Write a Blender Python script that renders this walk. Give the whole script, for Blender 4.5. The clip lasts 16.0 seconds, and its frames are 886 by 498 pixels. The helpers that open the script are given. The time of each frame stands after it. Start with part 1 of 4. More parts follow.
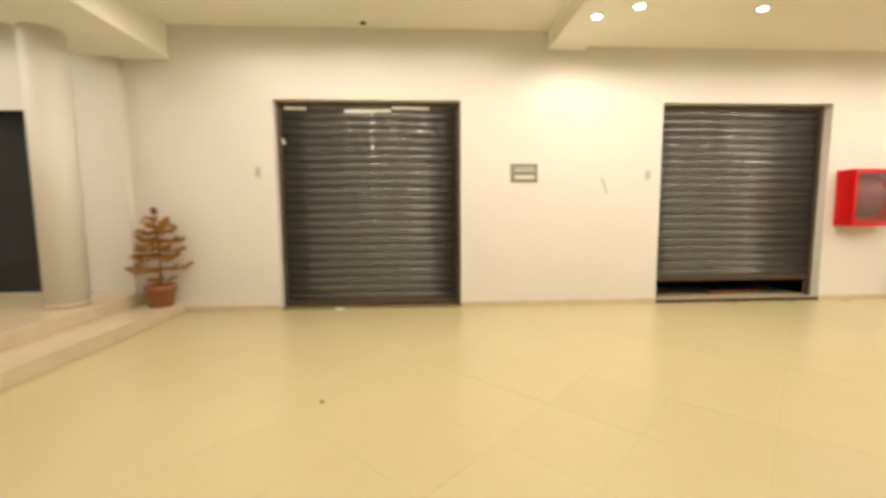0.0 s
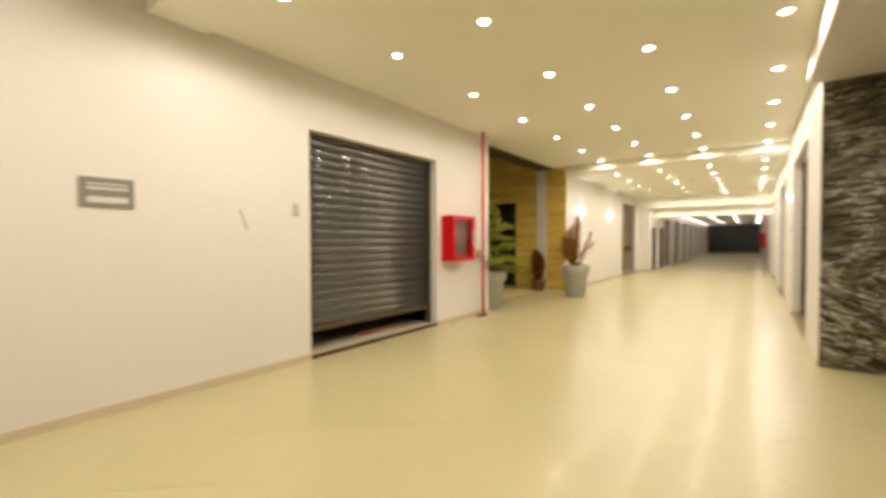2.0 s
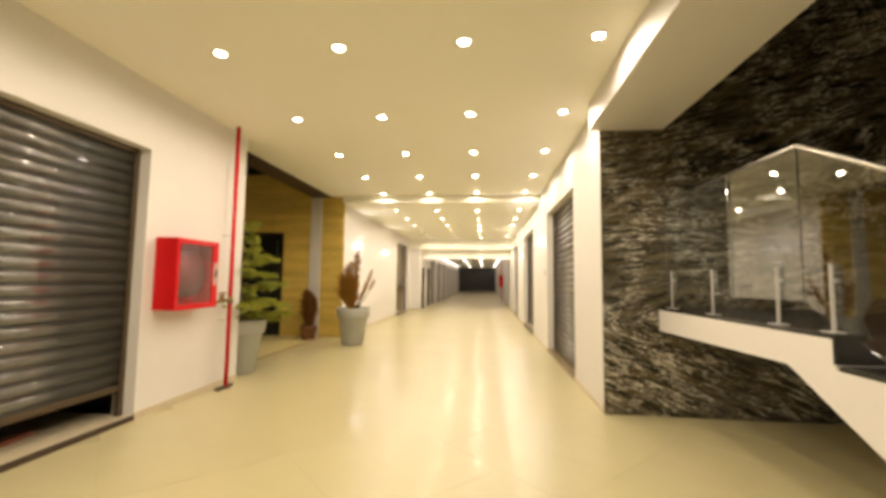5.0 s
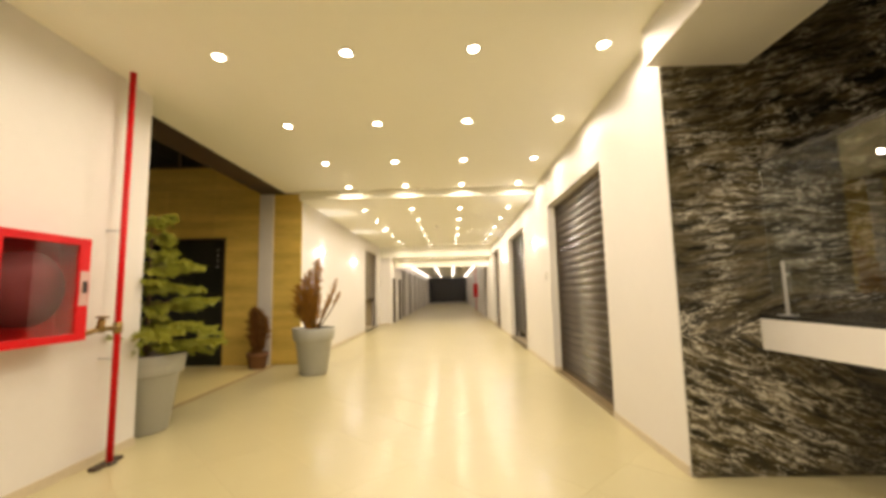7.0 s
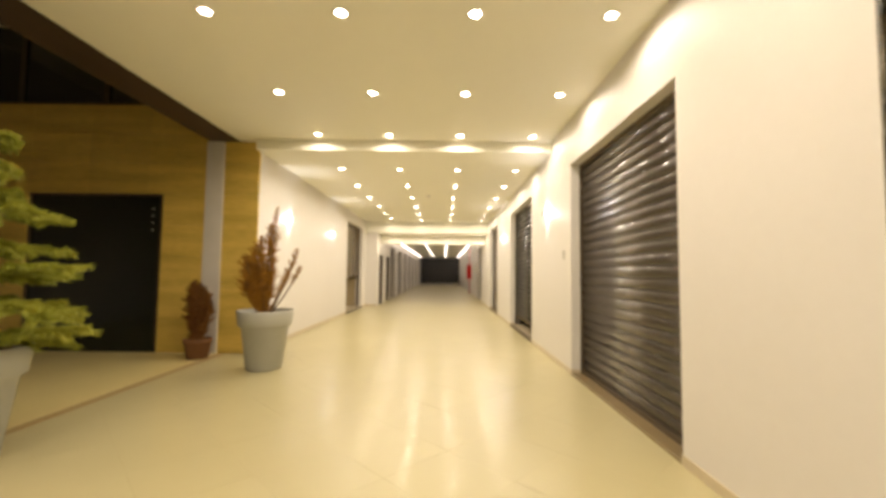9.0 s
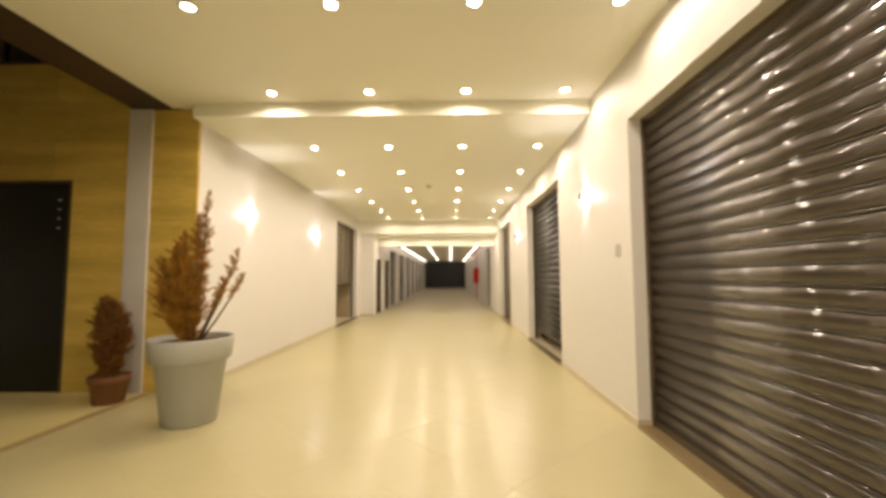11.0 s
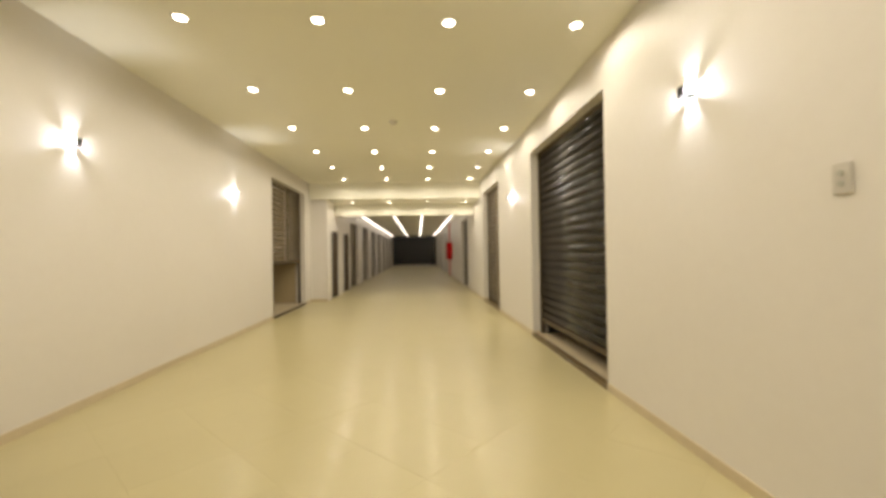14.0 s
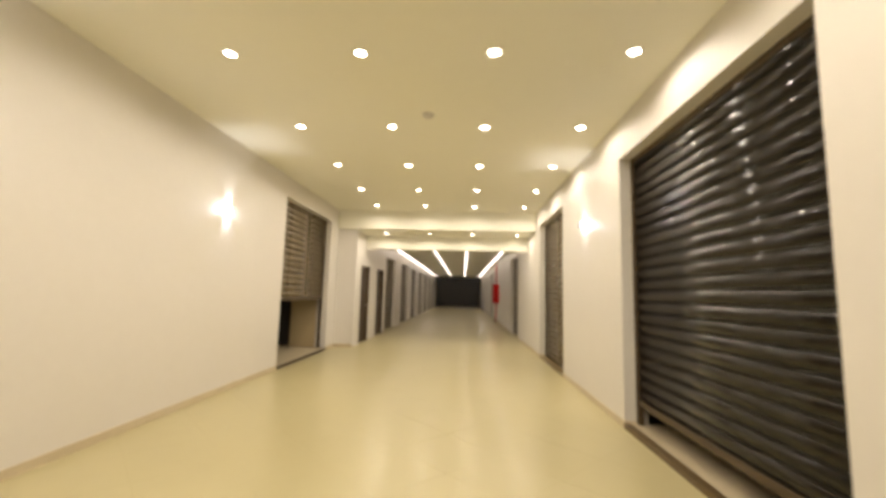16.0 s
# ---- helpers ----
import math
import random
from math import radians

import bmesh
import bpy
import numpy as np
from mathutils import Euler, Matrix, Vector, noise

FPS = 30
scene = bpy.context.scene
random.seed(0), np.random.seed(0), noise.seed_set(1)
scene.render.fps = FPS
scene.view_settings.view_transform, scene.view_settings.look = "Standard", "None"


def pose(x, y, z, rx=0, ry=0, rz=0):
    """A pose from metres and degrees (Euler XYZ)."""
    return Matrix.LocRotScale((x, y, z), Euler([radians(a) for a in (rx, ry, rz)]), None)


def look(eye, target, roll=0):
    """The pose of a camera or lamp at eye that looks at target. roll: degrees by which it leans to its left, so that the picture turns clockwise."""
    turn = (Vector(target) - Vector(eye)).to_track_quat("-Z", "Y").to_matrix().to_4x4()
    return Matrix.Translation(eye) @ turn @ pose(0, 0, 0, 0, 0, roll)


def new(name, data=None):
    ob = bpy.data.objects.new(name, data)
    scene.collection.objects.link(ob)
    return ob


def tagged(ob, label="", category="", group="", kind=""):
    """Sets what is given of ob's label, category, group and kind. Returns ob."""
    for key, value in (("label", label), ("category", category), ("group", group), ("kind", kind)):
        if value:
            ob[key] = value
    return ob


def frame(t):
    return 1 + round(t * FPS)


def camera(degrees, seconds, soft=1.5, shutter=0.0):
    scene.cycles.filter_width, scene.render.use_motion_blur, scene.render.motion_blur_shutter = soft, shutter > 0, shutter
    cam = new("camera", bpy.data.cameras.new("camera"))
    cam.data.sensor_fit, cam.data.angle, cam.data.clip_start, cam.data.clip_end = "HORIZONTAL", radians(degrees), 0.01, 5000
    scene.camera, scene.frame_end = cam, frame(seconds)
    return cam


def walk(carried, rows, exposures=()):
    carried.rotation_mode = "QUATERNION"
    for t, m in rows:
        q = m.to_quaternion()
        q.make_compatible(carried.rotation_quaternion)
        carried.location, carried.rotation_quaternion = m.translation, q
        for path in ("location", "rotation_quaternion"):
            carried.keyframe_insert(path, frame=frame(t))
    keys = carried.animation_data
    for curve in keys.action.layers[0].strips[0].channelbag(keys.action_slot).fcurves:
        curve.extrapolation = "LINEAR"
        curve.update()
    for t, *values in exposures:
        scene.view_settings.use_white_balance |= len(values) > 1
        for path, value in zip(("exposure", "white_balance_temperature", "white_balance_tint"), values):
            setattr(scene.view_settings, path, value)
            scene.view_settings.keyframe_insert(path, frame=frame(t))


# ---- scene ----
cam = camera(95.6, 16.0, soft=3.7, shutter=0.5)
PATH = [
    (0, (0.064, 0.144, 1.369), (0.167, 2.133, 1.179), -0.4),
    (0.5, (0.171, 0.554, 1.431), (0.441, 2.529, 1.263), -1.7),
    (1, (0.248, 0.919, 1.482), (0.874, 2.814, 1.36), 0.0),
    (1.5, (0.344, 1.223, 1.531), (1.603, 2.775, 1.437), -0.1),
    (2, (0.535, 1.419, 1.473), (2.117, 2.642, 1.431), -0.2),
    (2.5, (0.736, 1.623, 1.465), (2.539, 2.488, 1.451), 0.6),
    (3, (0.924, 1.761, 1.468), (2.83, 2.364, 1.487), -0.1),
    (3.5, (1.065, 1.917, 1.476), (3.031, 2.284, 1.481), -0.1),
    (4, (1.35, 2.015, 1.458), (3.329, 2.304, 1.496), -0.7),
    (4.5, (1.687, 2.071, 1.482), (3.667, 2.332, 1.59), 0.5),
    (7, (3.622, 2.592, 1.436), (5.61, 2.631, 1.644), -1.2),
    (7.5, (4.022, 2.623, 1.417), (6.015, 2.677, 1.569), 0.2),
    (8, (4.422, 2.646, 1.428), (6.414, 2.591, 1.597), -0.6),
    (8.5, (4.862, 2.602, 1.398), (6.857, 2.571, 1.538), -1.1),
    (9, (5.25, 2.59, 1.391), (7.247, 2.596, 1.506), 0.7),
    (11.3, (7.253, 2.54, 1.414), (9.248, 2.582, 1.549), -0.5),
    (11.5, (7.407, 2.521, 1.406), (9.402, 2.609, 1.525), 0.2),
    (12, (7.852, 2.593, 1.382), (9.85, 2.656, 1.448), 0.5),
    (12.5, (8.236, 2.642, 1.384), (10.235, 2.584, 1.432), -0.5),
    (13, (8.663, 2.664, 1.411), (10.662, 2.641, 1.458), 0.1),
    (13.5, (9.136, 2.705, 1.412), (11.131, 2.567, 1.417), -0.1),
    (14, (9.564, 2.651, 1.379), (11.56, 2.528, 1.394), -0.9),
    (14.5, (10.029, 2.616, 1.371), (12.028, 2.547, 1.358), 0.9),
    (15, (10.507, 2.643, 1.386), (12.501, 2.496, 1.417), 0.1),
    (15.5, (10.989, 2.576, 1.389), (12.986, 2.536, 1.482), -0.7),
    (16, (11.408, 2.573, 1.378), (13.393, 2.677, 1.598), 1.5),
]
walk(cam, [(t, look(eye, target, roll)) for t, eye, target, roll in PATH],
     [(0.0, 0.07, 6280, 15), (1.0, -0.04, 6280, 15), (1.5, -0.15, 6280, 15), (2.5, -0.25, 6280, 14), (4.5, -0.1, 6550, 15), (8.0, -0.19, 6630, 15), (9.1, -0.26, 6580, 14), (11.5, -0.37, 6630, 15), (12.5, -0.45, 6440, 12), (13.0, -0.53, 6440, 11), (13.5, -0.65, 6440, 10), (14.5, -0.76, 6390, 11), (15.2, -0.7, 6390, 12), (16.0, -0.54, 6390, 14)])

# ---- light ----
WARM = (1.0, 0.88, 0.695)
SCONCE = (1.0, 0.97, 0.97)
SPOT_W, SCONCE_W, STRIP, LENS_GLOW = 36.5, 25.0, 10.0, 40.0

world = bpy.data.worlds.new("night")
scene.world = world
world.use_nodes = True
world.node_tree.nodes["Background"].inputs[0].default_value = (0.10, 0.14, 0.25, 1)
world.node_tree.nodes["Background"].inputs[1].default_value = 0.012
scene.view_settings.exposure = 0.0

# ---- plan ----
YL, YR, TH = 5.755, 0.815, 0.25      # corridor faces, wall thickness
XG, XS = 6.84, 12.0                  # granite wall, stone wall
RECESS = 0.145                       # roller shutters sit this far behind the wall face
Z1, Z2, Z3, ZF = 3.58, 3.41, 2.95, 3.05   # ceilings along the corridor
X_STEP, X_LOW, X_BEAM, X_END = 11.86, 21.3, 22.5, 51.2
YLF = 5.29                           # left face of the far corridor
LAMP_Y = (4.64, 3.49, 2.35, 1.20)


# ---- mesh helpers ----
def box(bm, x0, x1, y0, y1, z0, z1):
    vs = [bm.verts.new((x, y, z)) for z in (z0, z1) for y in (y0, y1) for x in (x0, x1)]
    for f in ((0, 2, 3, 1), (4, 5, 7, 6), (0, 1, 5, 4), (2, 6, 7, 3), (0, 4, 6, 2), (1, 3, 7, 5)):
        bm.faces.new([vs[i] for i in f])
    return vs


def boxes(*rows):
    bm = bmesh.new()
    for r in rows:
        box(bm, *r)
    return bm


def soft(bm, r=0.006, seg=2):
    bmesh.ops.bevel(bm, geom=list(bm.edges), offset=r, segments=seg, affect="EDGES", profile=0.5)
    return bm


def tube(bm, pts, radii, n=8, cap=True):
    """A round bar along pts."""
    rings, up = [], Vector((0.31, 0.17, 0.93))
    for i, p in enumerate(pts):
        p = Vector(p)
        d = (Vector(pts[min(i + 1, len(pts) - 1)]) - Vector(pts[max(i - 1, 0)])).normalized()
        a = d.cross(up)
        if a.length < 0.05:
            a = d.cross(Vector((1, 0, 0)))
        a.normalize()
        b = d.cross(a)
        r = radii[i] if isinstance(radii, (list, tuple)) else radii
        rings.append([bm.verts.new(p + r * (math.cos(k * math.tau / n) * a + math.sin(k * math.tau / n) * b)) for k in range(n)])
    for r0, r1 in zip(rings, rings[1:]):
        for k in range(n):
            f = bm.faces.new((r0[k], r0[(k + 1) % n], r1[(k + 1) % n], r1[k]))
            f.smooth = True
    if cap:
        bm.faces.new(rings[0][::-1])
        bm.faces.new(rings[-1])
    return bm


def lathe(profile, n=48):
    """A turned body about z; profile: (radius, height) rows."""
    bm = bmesh.new()
    rings = [[bm.verts.new((r * math.cos(k * math.tau / n), r * math.sin(k * math.tau / n), z)) for k in range(n)] for r, z in profile]
    for r0, r1 in zip(rings, rings[1:]):
        for k in range(n):
            bm.faces.new((r0[k], r0[(k + 1) % n], r1[(k + 1) % n], r1[k])).smooth = True
    bm.faces.new(rings[0][::-1])
    bm.faces.new(rings[-1])
    return bm


def part(name, bm, material, parent=None, label="", m=None):
    """Links a bmesh as one mesh object, under a thing where parent is given."""
    bmesh.ops.recalc_face_normals(bm, faces=bm.faces)
    me = bpy.data.meshes.new(name)
    bm.to_mesh(me)
    bm.free()
    me.materials.append(material)
    ob = new(name, me)
    if parent:
        ob.parent = parent
    if m:
        ob.matrix_basis = m
    return tagged(ob, label)


def shared(name, me, parent, m, label=""):
    ob = new(name, me)
    ob.parent = parent
    ob.matrix_basis = m
    return tagged(ob, label)


def mesh_of(name, bm, material):
    bmesh.ops.recalc_face_normals(bm, faces=bm.faces)
    me = bpy.data.meshes.new(name)
    bm.to_mesh(me)
    bm.free()
    me.materials.append(material)
    return me


def thing(name, label, category, m=None, group="", kind=""):
    ob = new(name)
    ob.empty_display_size = 0.1
    if m:
        ob.matrix_basis = m
    return tagged(ob, label, category, group, kind)


def structure(name, bm, material, label="", category=""):
    return tagged(part(name, bm, material), label, category, kind="structure")


# ---- materials ----
def material(name, colour, rough=0.5, metal=0.0, second=None, scale=3.0, fine=60.0, mix=0.5, bump=0.0, bump_scale=80.0, rough_var=0.0, stretch=(1, 1, 1), coat=0.0, per_piece=0.0, ior=1.5, laid=False, coat_rough=0.11):
    """Two tones mixed by a broad and a fine noise, a little bump, and a tone of its own for each piece."""
    m = bpy.data.materials.new(name)
    m.use_nodes = True
    nt = m.node_tree
    b = nt.nodes["Principled BSDF"]
    N, L = nt.nodes.new, nt.links.new
    b.inputs["Roughness"].default_value, b.inputs["Metallic"].default_value = rough, metal
    b.inputs["Coat Weight"].default_value, b.inputs["IOR"].default_value = coat, ior
    b.inputs["Coat Roughness"].default_value, b.inputs["Coat IOR"].default_value = coat_rough, 1.8
    co = N("ShaderNodeTexCoord")
    mp = N("ShaderNodeMapping")
    mp.inputs["Scale"].default_value = stretch
    L(N("ShaderNodeNewGeometry").outputs["Position"] if laid else co.outputs["Object"], mp.inputs[0])
    broad, grain = N("ShaderNodeTexNoise"), N("ShaderNodeTexNoise")
    broad.inputs["Scale"].default_value, broad.inputs["Detail"].default_value = scale, 5
    grain.inputs["Scale"].default_value, grain.inputs["Detail"].default_value = fine, 3
    L(mp.outputs[0], broad.inputs["Vector"]), L(mp.outputs[0], grain.inputs["Vector"])
    add = N("ShaderNodeMix")
    add.inputs[0].default_value = 0.35
    L(broad.outputs[0], add.inputs[2]), L(grain.outputs[0], add.inputs[3])
    ramp = N("ShaderNodeMapRange")
    ramp.inputs[1].default_value, ramp.inputs[2].default_value = 0.35, 0.65
    ramp.inputs[4].default_value = mix
    L(add.outputs[0], ramp.inputs[0])
    cm = N("ShaderNodeMix")
    cm.data_type = "RGBA"
    cm.inputs[6].default_value = (*colour, 1)
    cm.inputs[7].default_value = (*(second or [c * 0.8 for c in colour]), 1)
    L(ramp.outputs[0], cm.inputs[0])
    out = cm.outputs[2]
    if per_piece:
        info, hv, mr = N("ShaderNodeObjectInfo"), N("ShaderNodeHueSaturation"), N("ShaderNodeMapRange")
        mr.inputs[3].default_value, mr.inputs[4].default_value = 1 - per_piece, 1 + per_piece
        L(info.outputs["Random"], mr.inputs[0]), L(mr.outputs[0], hv.inputs["Value"]), L(out, hv.inputs["Color"])
        out = hv.outputs[0]
    L(out, b.inputs["Base Color"])
    if rough_var:
        rr = N("ShaderNodeMapRange")
        rr.inputs[1].default_value, rr.inputs[2].default_value = 0.3, 0.7
        rr.inputs[3].default_value, rr.inputs[4].default_value = rough - rough_var, rough + rough_var
        L(broad.outputs[0], rr.inputs[0]), L(rr.outputs[0], b.inputs["Roughness"])
    if bump:
        bn, bp = N("ShaderNodeTexNoise"), N("ShaderNodeBump")
        bn.inputs["Scale"].default_value, bn.inputs["Detail"].default_value = bump_scale, 4
        bp.inputs["Strength"].default_value, bp.inputs["Distance"].default_value = bump, 0.004
        L(mp.outputs[0], bn.inputs["Vector"]), L(bn.outputs[0], bp.inputs["Height"]), L(bp.outputs[0], b.inputs["Normal"]), L(bp.outputs[0], b.inputs["Coat Normal"])
    return m


def glowing(name, colour, strength):
    m = bpy.data.materials.new(name)
    m.use_nodes = True
    b = m.node_tree.nodes["Principled BSDF"]
    b.inputs["Base Color"].default_value = (0.8, 0.8, 0.8, 1)
    b.inputs["Emission Color"].default_value = (*colour, 1)
    b.inputs["Emission Strength"].default_value = strength
    return m


def clear_glass(name, tint=(0.93, 0.97, 0.95), ior=1.5):
    m = bpy.data.materials.new(name)
    m.use_nodes = True
    nt = m.node_tree
    b = nt.nodes["Principled BSDF"]
    b.inputs["Base Color"].default_value = (*tint, 1)
    b.inputs["Roughness"].default_value, b.inputs["Transmission Weight"].default_value, b.inputs["IOR"].default_value = 0.0, 1.0, ior
    return m


def streaked_granite(name):
    """Black granite with pale flowing streaks, on a wall across x."""
    m = bpy.data.materials.new(name)
    m.use_nodes = True
    nt = m.node_tree
    N, L = nt.nodes.new, nt.links.new
    b = nt.nodes["Principled BSDF"]
    co = N("ShaderNodeTexCoord")
    warp = N("ShaderNodeTexNoise")
    warp.inputs["Scale"].default_value, warp.inputs["Detail"].default_value = 1.25, 3
    L(co.outputs["Object"], warp.inputs["Vector"])
    sub, mul, addv = N("ShaderNodeVectorMath"), N("ShaderNodeVectorMath"), N("ShaderNodeVectorMath")
    sub.operation, mul.operation, addv.operation = "SUBTRACT", "SCALE", "ADD"
    sub.inputs[1].default_value = (0.5, 0.5, 0.5)
    mul.inputs[3].default_value = 0.20
    L(warp.outputs["Color"], sub.inputs[0]), L(sub.outputs[0], mul.inputs[0]), L(co.outputs["Object"], addv.inputs[0]), L(mul.outputs[0], addv.inputs[1])
    # the grain falls in the lowest course, rises above its joint, and flattens and rises again higher up
    xyz, fan, part_z, slope = N("ShaderNodeSeparateXYZ"), N("ShaderNodeCombineXYZ"), N("ShaderNodeMath"), N("ShaderNodeValToRGB")
    L(co.outputs["Object"], xyz.inputs[0])
    part_z.operation, part_z.inputs[1].default_value = "DIVIDE", 4.0
    L(xyz.outputs[2], part_z.inputs[0]), L(part_z.outputs[0], slope.inputs[0])
    stops = slope.color_ramp.elements
    stops[0].position, stops[1].position = 0.0, 1.0
    for pos in (0.2645, 0.2655, 0.53, 0.80):
        stops.new(pos)
    for e, v in zip(stops, (0.12, 0.08, 0.86, 0.50, 0.74, 0.74)):
        e.color = (v, v, v, 1)
    bend = [N("ShaderNodeMath") for _ in range(3)]
    for q, op, v in zip(bend, ("SUBTRACT", "SUBTRACT", "MULTIPLY"), (0.5, 0.8, 1.0)):
        q.operation, q.inputs[1].default_value = op, v
    L(slope.outputs[0], bend[0].inputs[0]), L(xyz.outputs[1], bend[1].inputs[0])
    L(bend[0].outputs[0], bend[2].inputs[0]), L(bend[1].outputs[0], bend[2].inputs[1])
    L(bend[2].outputs[0], fan.inputs[2])
    fanned = N("ShaderNodeVectorMath")
    fanned.operation = "ADD"
    L(addv.outputs[0], fanned.inputs[0]), L(fan.outputs[0], fanned.inputs[1])
    st = N("ShaderNodeMapping")
    st.inputs["Scale"].default_value = (1.0, 0.145, 1.0)
    L(fanned.outputs[0], st.inputs[0])
    def noise_tex(src, scale, detail, rough=0.5):
        n = N("ShaderNodeTexNoise")
        n.inputs["Scale"].default_value, n.inputs["Detail"].default_value, n.inputs["Roughness"].default_value = scale, detail, rough
        L(src, n.inputs["Vector"])
        return n.outputs[0]

    def ranged(src, a0, a1, b0, b1):
        r = N("ShaderNodeMapRange")
        r.interpolation_type = "SMOOTHSTEP"
        for k, v in enumerate((a0, a1, b0, b1)):
            r.inputs[k + 1].default_value = v
        L(src, r.inputs[0])
        return r.outputs[0]

    def maths(op, x, y):
        q = N("ShaderNodeMath")
        q.operation = op
        for k, v in enumerate((x, y)):
            if isinstance(v, (int, float)):
                q.inputs[k].default_value = v
            else:
                L(v, q.inputs[k])
        return q.outputs[0]

    flow, plain = st.outputs[0], co.outputs["Object"]
    lines = None
    for scale, width in ((5.0, 0.016), (9.5, 0.022), (17.0, 0.026)):
        ridge = maths("ABSOLUTE", maths("SUBTRACT", noise_tex(flow, scale, 5, 0.62), 0.5), 0.0)
        line = ranged(ridge, 0.004, width, 1.0, 0.0)
        lines = line if lines is None else maths("MAXIMUM", lines, line)
    broken = ranged(noise_tex(flow, 21.0, 4, 0.7), 0.40, 0.54, 0.0, 1.0)
    zone = ranged(noise_tex(plain, 1.7, 3), 0.38, 0.60, 0.18, 1.0)
    flecks = ranged(noise_tex(plain, 60.0, 3, 0.6), 0.40, 0.54, 0.25, 1.0)
    amount = maths("MULTIPLY", maths("MULTIPLY", maths("MULTIPLY", lines, flecks), broken), zone)
    mottle = ranged(noise_tex(flow, 12.0, 6, 0.72), 0.40, 0.68, 0.0, 1.0)
    ground, full = N("ShaderNodeMix"), N("ShaderNodeMix")
    ground.data_type = full.data_type = "RGBA"
    ground.inputs[6].default_value, ground.inputs[7].default_value = (0.016, 0.0135, 0.007, 1), (0.130, 0.105, 0.055, 1)
    full.inputs[7].default_value = (0.74, 0.68, 0.56, 1)
    L(mottle, ground.inputs[0]), L(ground.outputs[2], full.inputs[6]), L(amount, full.inputs[0])
    L(full.outputs[2], b.inputs["Base Color"])
    b.inputs["Roughness"].default_value = 0.17
    bp = N("ShaderNodeBump")
    bp.inputs["Strength"].default_value, bp.inputs["Distance"].default_value = 0.25, 0.003
    L(mottle, bp.inputs["Height"]), L(bp.outputs[0], b.inputs["Normal"])
    return m


WALL = material("wall_paint", (0.75, 0.72, 0.68), 0.55, second=(0.71, 0.678, 0.632), scale=0.8, fine=14, mix=0.6, bump=0.06, bump_scale=160)
CEIL = material("ceiling_paint", (0.92, 0.905, 0.795), 0.7, second=(0.89, 0.87, 0.76), scale=0.6, fine=9, mix=0.6, bump=0.04, bump_scale=120)
TILE = material("floor_tile", (0.535, 0.478, 0.272), 0.30, second=(0.505, 0.445, 0.245), scale=0.7, fine=5, mix=0.6, rough_var=0.012, per_piece=0.015, ior=1.42, coat=0.045, laid=True)
GROUT = material("grout", (0.48, 0.415, 0.23), 0.8, scale=8)
SKIRT = material("skirting_tile", (0.62, 0.53, 0.37), 0.3, scale=5, fine=40)
SILL = material("sill_stone", (0.25, 0.185, 0.09), 0.35, second=(0.17, 0.12, 0.055), scale=4, fine=50, bump=0.05)
SLAT = material("shutter_steel", (0.066, 0.051, 0.037), 0.33, 0.1, second=(0.048, 0.037, 0.027), scale=1.2, fine=12, mix=0.8, rough_var=0.04, bump=0.10, bump_scale=12, per_piece=0.08, coat=0.75, coat_rough=0.05)
SLAT_GREY = material("grey_shutter_steel", (0.064, 0.062, 0.052), 0.34, 0.1, second=(0.049, 0.047, 0.040), scale=1.2, fine=12, mix=0.8, rough_var=0.04, bump=0.12, bump_scale=12, per_piece=0.08, coat=0.9, coat_rough=0.05)
SLAT_OLIVE = material("olive_shutter_steel", (0.16, 0.120, 0.064), 0.28, 0.1, second=(0.12, 0.090, 0.048), scale=1.2, fine=12, mix=0.8, rough_var=0.03, bump=0.06, bump_scale=11, per_piece=0.08, ior=1.6)
SLAT_DARK = material("brown_shutter_steel", (0.010, 0.007, 0.004), 0.30, 0.0, second=(0.007, 0.005, 0.003), scale=1.2, fine=12, mix=0.8, rough_var=0.04, bump=0.12, bump_scale=12, per_piece=0.08, coat=0.38, coat_rough=0.045, ior=1.33)
GUIDE = material("guide_steel", (0.095, 0.066, 0.036), 0.45, 0.3, scale=4)
# near-black tone: the shade of unlit spaces put into the colour
DARK = material("unlit_shade_tone", (0.05, 0.045, 0.04), 0.8, scale=2)
LINTEL = material("brown_lintel", (0.06, 0.035, 0.018), 0.55, second=(0.035, 0.02, 0.01), scale=2, fine=20)
GRANITE = streaked_granite("streaked_granite")
TREAD = material("black_granite", (0.018, 0.017, 0.016), 0.22, second=(0.035, 0.033, 0.03), scale=12, fine=140)
STONE = material("sandstone", (0.78, 0.56, 0.13), 0.45, second=(0.50, 0.345, 0.062), scale=1.7, fine=16, mix=0.9, stretch=(1, 0.4, 3.4), bump=0.12, bump_scale=30, per_piece=0.10, laid=True)
STEEL = material("brushed_steel", (0.62, 0.61, 0.58), 0.36, 0.55, scale=6, fine=60)
GLASS = clear_glass("balustrade_glass", ior=1.9)
RED = material("red_enamel", (0.60, 0.002, 0.005), 0.45, second=(0.52, 0.002, 0.004), scale=4, fine=40, ior=1.35)
RED_IN = material("red_inside", (0.13, 0.003, 0.003), 0.7, scale=4)
CAB_GLASS = clear_glass("cabinet_glass", (0.75, 0.72, 0.70))
PINK = material("latch_plate", (0.62, 0.40, 0.36), 0.4, scale=8)
BLACK = material("black_plastic", (0.015, 0.015, 0.015), 0.4, scale=8)
GREY_PLATE = material("grey_plate", (0.24, 0.225, 0.195), 0.45, scale=8)
PALE = material("pale_print", (0.7, 0.68, 0.62), 0.6, scale=8)
POT = material("grey_planter", (0.44, 0.44, 0.39), 0.5, second=(0.39, 0.385, 0.335), scale=3, fine=50, mix=0.7, bump=0.05)
